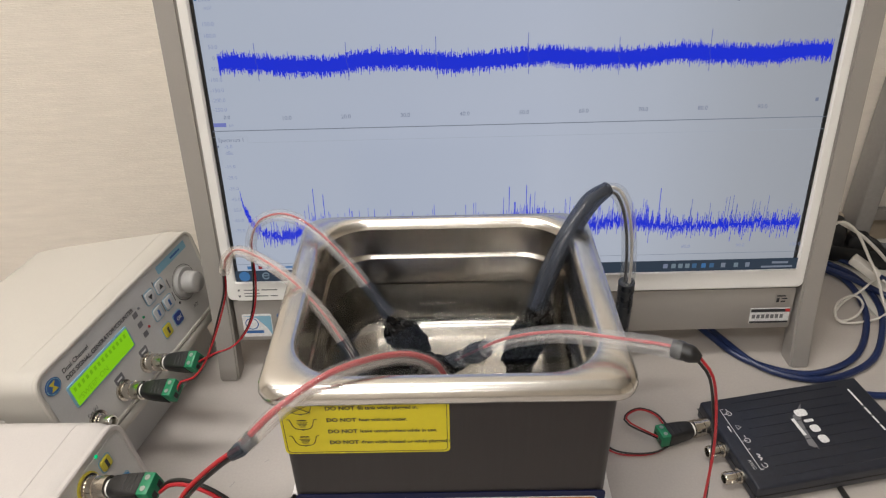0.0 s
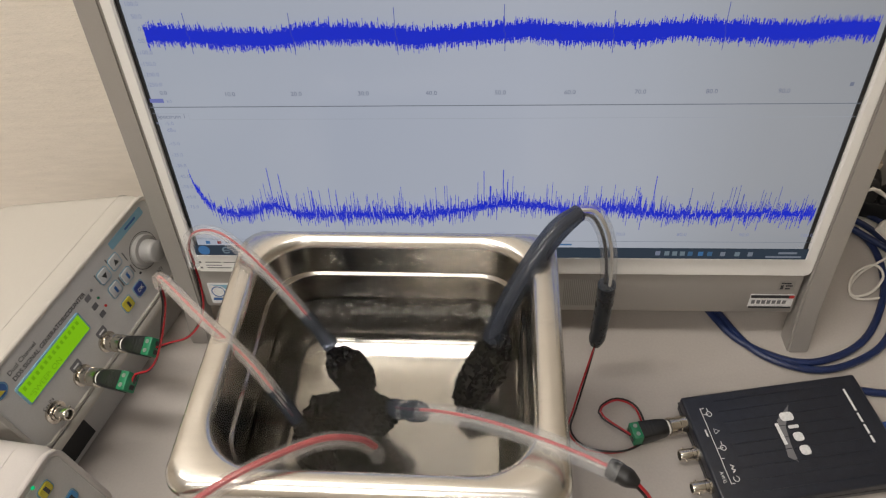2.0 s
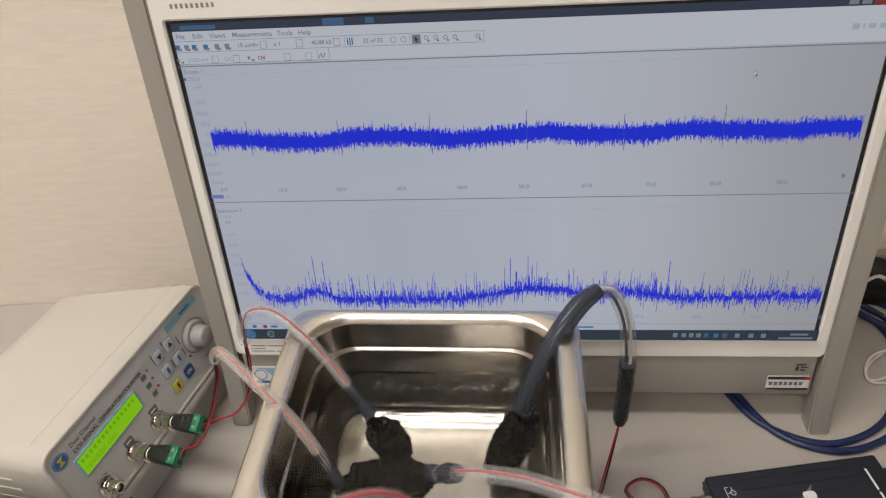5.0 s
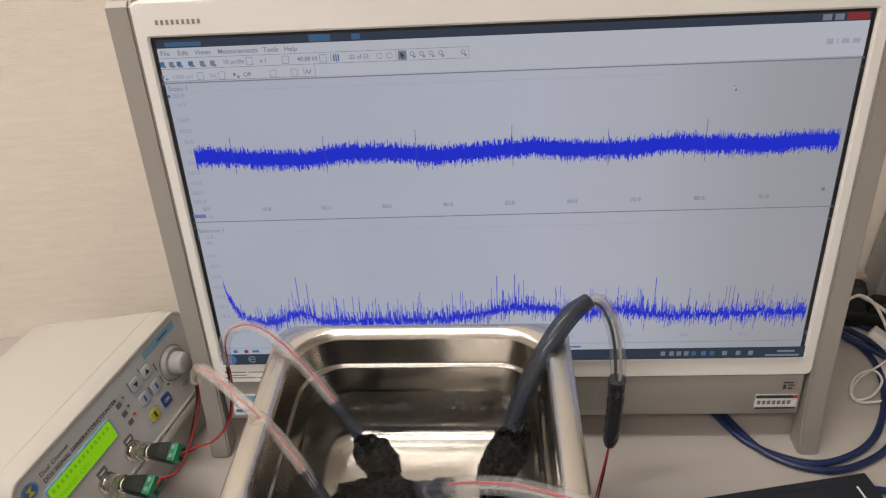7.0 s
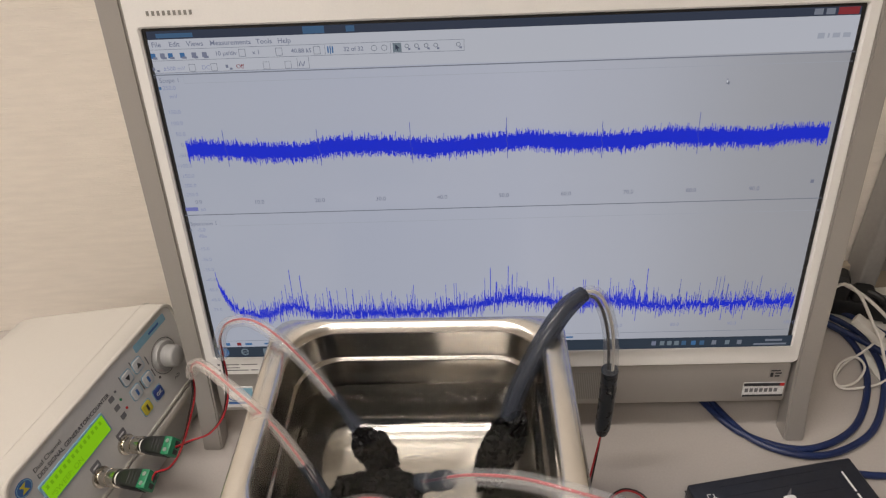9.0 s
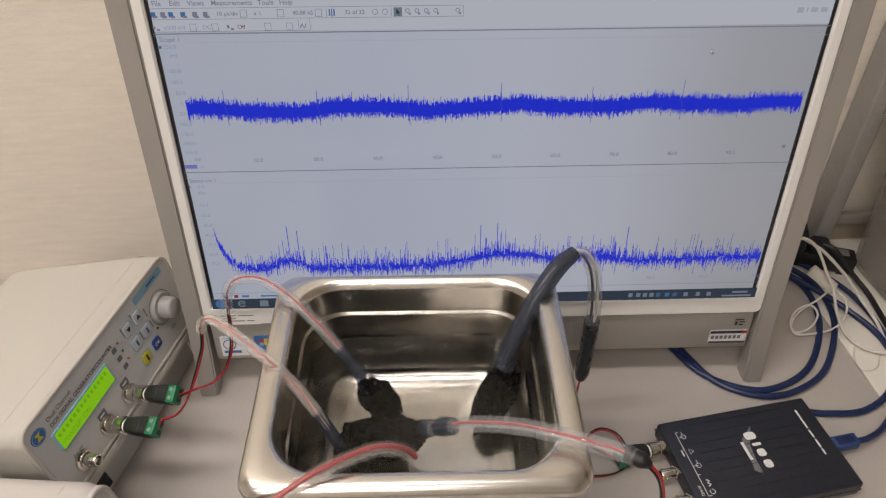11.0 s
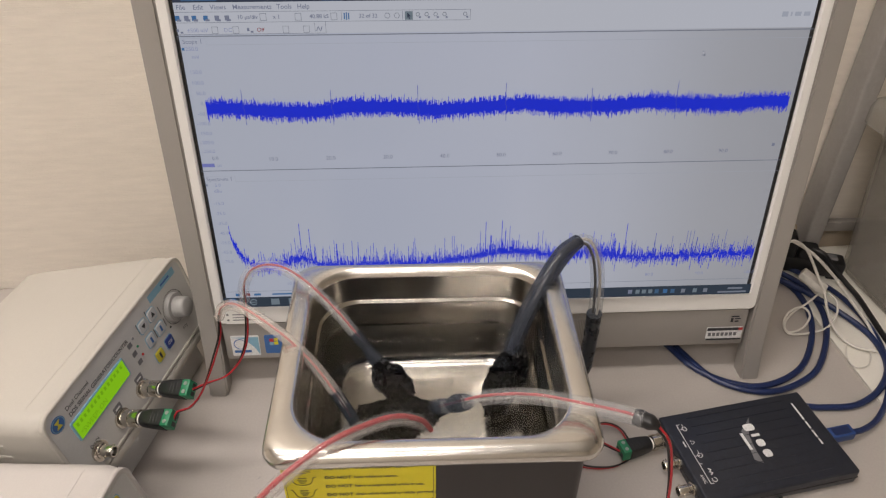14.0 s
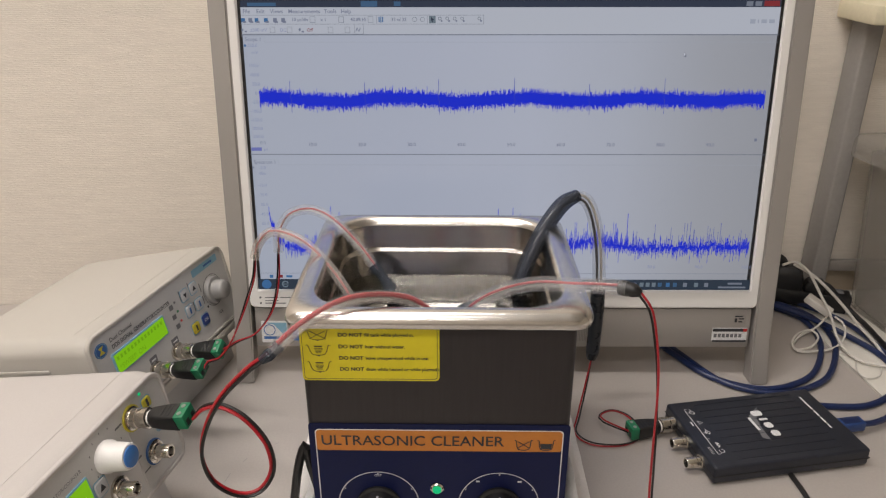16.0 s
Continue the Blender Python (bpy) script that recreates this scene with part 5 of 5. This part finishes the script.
pl = part("plug", box(-0.0125, 0.0125, -0.0060, 0.0060, -0.0048, 0.0048, 0.0015), NAVYB, usb, "blue moulded plug", m=SCOPE @ at(0.0865, -0.0020, 0.0100))
part("plug_tip", box(-0.0160, -0.0120, -0.0045, 0.0045, -0.0035, 0.0035, 0.0004), NICKEL, pl)
part("plug_ridge", box(-0.0085, 0.0085, -0.0040, 0.0040, 0.0046, 0.0053, 0.0002), NAVYC, pl)
part("lead", sweep([SCOPE @ Vector((0.098, -0.002, 0.0098)), SCOPE @ Vector((0.110, -0.002, 0.0085)), (0.4350, 0.4360, 0.0055), (0.4630, 0.4680, 0.0035), (0.4860, 0.5150, 0.0035), (0.4930, 0.5650, 0.0035), (0.4800, 0.6150, 0.0060), (0.4500, 0.6550, 0.0060), (0.4200, 0.6800, 0.0060)], 0.0028, 10, 0.006), NAVYC, usb)
cable("power_lead", [(0.3090, 0.3650, 0.0030), (0.3100, 0.3540, 0.0024), (0.3110, 0.3420, 0.0024), (0.3118, 0.3200, 0.0024), (0.3160, 0.2700, 0.0024), (0.3300, 0.2000, 0.0024)], 0.0022, BLACKW, "thin black lead running out from under the oscilloscope box")
cable("power_lead", [(-0.078, 0.300, 0.010), (-0.0870, 0.2990, 0.060), (-0.0895, 0.2985, 0.078), (-0.0960, 0.2980, 0.058), (-0.1015, 0.2970, 0.026), (-0.1030, 0.2900, 0.0060), (-0.1060, 0.2500, 0.0036), (-0.1200, 0.1200, 0.0036)], 0.0034, BLACKW, "black mains lead beside the cleaner")


def power_strip():
    root = empty("power_strip", pose(0.460, 0.664, 0.0, 0, 0, -17), "black power strip with plugs at the wall end of the desk", "power strip")
    part("housing", box(-0.075, 0.045, -0.0115, 0.0115, 0.003, 0.024, 0.003), BLACKP, root)
    for x in (-0.06, 0.035):
        part("foot", box(x - 0.006, x + 0.006, -0.009, 0.009, 0, 0.0035), BLACKP, root)
    p1 = part("plug", loft([[(x, y, z) for x, y in rrect(w, d, 0.004, 4, -0.029)] for w, d, z in ((0.034, 0.024, 0.0242), (0.034, 0.024, 0.040), (0.028, 0.020, 0.050), (0.024, 0.016, 0.052))]), BLACKP, root, "black mains plug")
    part("plug_boot", sweep([(-0.034, 0, 0.050), (-0.038, 0.0, 0.058), (-0.050, 0.002, 0.064), (-0.070, 0.004, 0.062)], 0.004, 10, 0.004, [(0, 1.3), (1, 0.7)]), BLACKP, p1)
    p2 = part("plug", loft([[(x, y, z) for x, y in rrect(w, d, 0.004, 4, 0.003)] for w, d, z in ((0.024, 0.021, 0.0242), (0.024, 0.021, 0.031), (0.018, 0.017, 0.036))]), BLACKP, root, "low black mains plug")
    part("plug_boot", sweep([(0.006, -0.004, 0.034), (0.016, -0.010, 0.034), (0.030, -0.016, 0.022), (0.046, -0.026, 0.010), (0.058, -0.040, 0.004), (0.066, -0.070, 0.0035), (0.076, -0.110, 0.0035)], 0.0030, 10, 0.004, [(0, 1.5), (0.2, 1.0), (1, 1.0)]), BLACKP, p2, "thin black lead")
    part("switch", box(0.024, 0.036, -0.005, 0.005, 0.0240, 0.0265, 0.001), GREYINK, root)
    return root


power_strip()
wp = empty("white_cord", pose(0, 0, 0), "loosely coiled white cord with a small connector", "cable")
part("connector", box(-0.0155, 0.0155, -0.0062, 0.0062, -0.0045, 0.0045, 0.0018), WHITEW, wp, "white connector", m=pose(0.4390, 0.6025, 0.0345, 0, 22, -42))
part("cord", sweep([(0.3890, 0.6030, 0.085), (0.4060, 0.6110, 0.085), (0.4210, 0.6070, 0.075), (0.4350, 0.5940, 0.050), (0.4430, 0.5840, 0.034), (0.4480, 0.5700, 0.014), (0.4510, 0.5490, 0.006), (0.4610, 0.5320, 0.004), (0.4810, 0.5240, 0.004)], 0.0015, 8, 0.005), WHITEW, wp)
part("cord", sweep([(0.4100, 0.6200, 0.078), (0.4260, 0.6150, 0.070), (0.4400, 0.6100, 0.060), (0.4650, 0.6040, 0.036), (0.4800, 0.5890, 0.018), (0.4910, 0.5660, 0.006), (0.4900, 0.5320, 0.004), (0.5100, 0.5000, 0.004)], 0.0017, 8, 0.005), WHITEW, wp)
part("cord", sweep([(0.4500, 0.5970, 0.026), (0.4380, 0.5950, 0.010), (0.4160, 0.5830, 0.006), (0.4010, 0.5670, 0.004), (0.4000, 0.5540, 0.005), (0.4170, 0.5590, 0.006), (0.4320, 0.5760, 0.008), (0.4280, 0.5880, 0.010), (0.4110, 0.5820, 0.008), (0.3990, 0.5660, 0.0065), (0.4000, 0.5530, 0.004), (0.4220, 0.5530, 0.004), (0.4440, 0.5590, 0.006), (0.4580, 0.5710, 0.012), (0.4620, 0.5850, 0.020), (0.4560, 0.5950, 0.024)], 0.0012, 8, 0.004), WHITEW, wp)
part("thin_loop", sweep([(0.4590, 0.5430, 0.003), (0.4480, 0.5200, 0.002), (0.4490, 0.5050, 0.002), (0.4650, 0.5080, 0.002), (0.4760, 0.5260, 0.004)], 0.0007, 6, 0.004), WHITEW, wp)


# ---- rack and storage box ----
def rack():
    root = empty("metal_rack", pose(0.4765, 0.698, 0.0), "grey metal rack with a cream shelf", "rack")
    paint = mat("grey_rack_paint", (0.33, 0.315, 0.30), 0.45, metal=0.1, grain=0.06, stain=0.05)
    for x in (0.0, 0.62):
        q = rrect(0.0195, 0.034, 0.003, 3)
        part("post", loft([[(x + u, v, 0.0) for u, v in q], [(x - 0.003 + u, v, 0.338) for u, v in q]]), paint, root, "grey painted steel post")
        part("foot_plate", box(x - 0.016, x + 0.020, -0.018, 0.018, 0, 0.004, 0.001), EDGE, root)
    part("shelf", box(-0.030, 0.68, -0.060, 0.020, 0.338, 0.358, 0.003), mat("cream_shelf", (0.72, 0.66, 0.48), 0.5, grain=0.04), root, "cream shelf board")
    part("rail", box(0.010, 0.61, -0.004, 0.004, 0.034, 0.048, 0.001), mat("grey_rail", (0.25, 0.23, 0.21), 0.5), root)
    return root


def storage_box():
    root = empty("storage_box", pose(0.635, 0.600, 0.0, 0, 0, 8), "frosted plastic storage box holding dark things", "storage box")
    outer = [[(x, y, z) for x, y in rrect(w, d, 0.02, 6)] for w, d, z in ((0.225, 0.165, 0.0), (0.235, 0.175, 0.006), (0.262, 0.196, 0.195))]
    inner = [[(x, y, z) for x, y in rrect(w, d, 0.018, 6)] for w, d, z in ((0.256, 0.190, 0.195), (0.228, 0.168, 0.008), (0.220, 0.160, 0.004))]
    part("tub", loft(outer + inner, True, True), FROST, root, "frosted clear tub")
    part("lid", plate(0.292, 0.226, 0.022, 0.190, 0.213, 0, 0, 0.006), FROST, root, "frosted clear lid")
    return root


rack()
storage_box()
PALEBAG = mat("pale_bag", (0.50, 0.46, 0.39), 0.6, grain=0.1, scale=60, stain=0.1, stain_scale=30)
DARKBAG = mat("dark_bundle", (0.10, 0.10, 0.11), 0.6, grain=0.3, scale=60)
for k, (x, y, z, r) in enumerate(((0.585, 0.600, 0.050, 0.046), (0.640, 0.610, 0.050, 0.046), (0.700, 0.590, 0.050, 0.046), (0.575, 0.600, 0.122, 0.034), (0.640, 0.600, 0.128, 0.040))):
    tagged(part("cable_bundle", blob((r * 0.9, r * 0.8, r * 0.92), 20 + k, 0.06, 3), PALEBAG if k < 3 else DARKBAG, m=at(x, y, z)), "pale wrapped bundle inside the storage box" if k < 3 else "dark wrapped bundle inside the storage box", "bundle", "bundles in the box")


def cloth():
    bm = bmesh.new()
    n = 46
    grid = [[None] * (n + 1) for _ in range(n + 1)]
    for i in range(n + 1):
        for j in range(n + 1):
            u, v = i / n * 2 - 1, j / n * 2 - 1
            x, y = 0.0105 + u * 0.122, 0.342 + v * 0.098
            dx = max(0.0, abs(x - 0.0105) - 0.089)
            z = 0.0035 + 0.052 * math.exp(-((dx - 0.010) / 0.011) ** 2) * (1 if dx > 0 else 0) * (0.75 + 0.5 * noise.noise((x * 12, y * 18, 1))) * (1 if y < 0.42 and y > 0.262 else 0.25)
            z += 0.0018 * noise.noise((x * 60, y * 60, 0)) * (1 if dx > 0 or abs(v) > 0.84 else 0)
            grid[i][j] = bm.verts.new((x, y, max(z, 0.001)))
    for i in range(n):
        for j in range(n):
            bm.faces.new((grid[i][j], grid[i + 1][j], grid[i + 1][j + 1], grid[i][j + 1]))
    top = list(bm.faces)
    r = bmesh.ops.extrude_face_region(bm, geom=top)
    for v in [e for e in r["geom"] if isinstance(e, bmesh.types.BMVert)]:
        v.co.z += 0.0025
    bmesh.ops.recalc_face_normals(bm, faces=bm.faces)
    return tagged(part("cloth", bm, CLOTH), "white folded cloth under the ultrasonic cleaner", "cloth")


cloth()
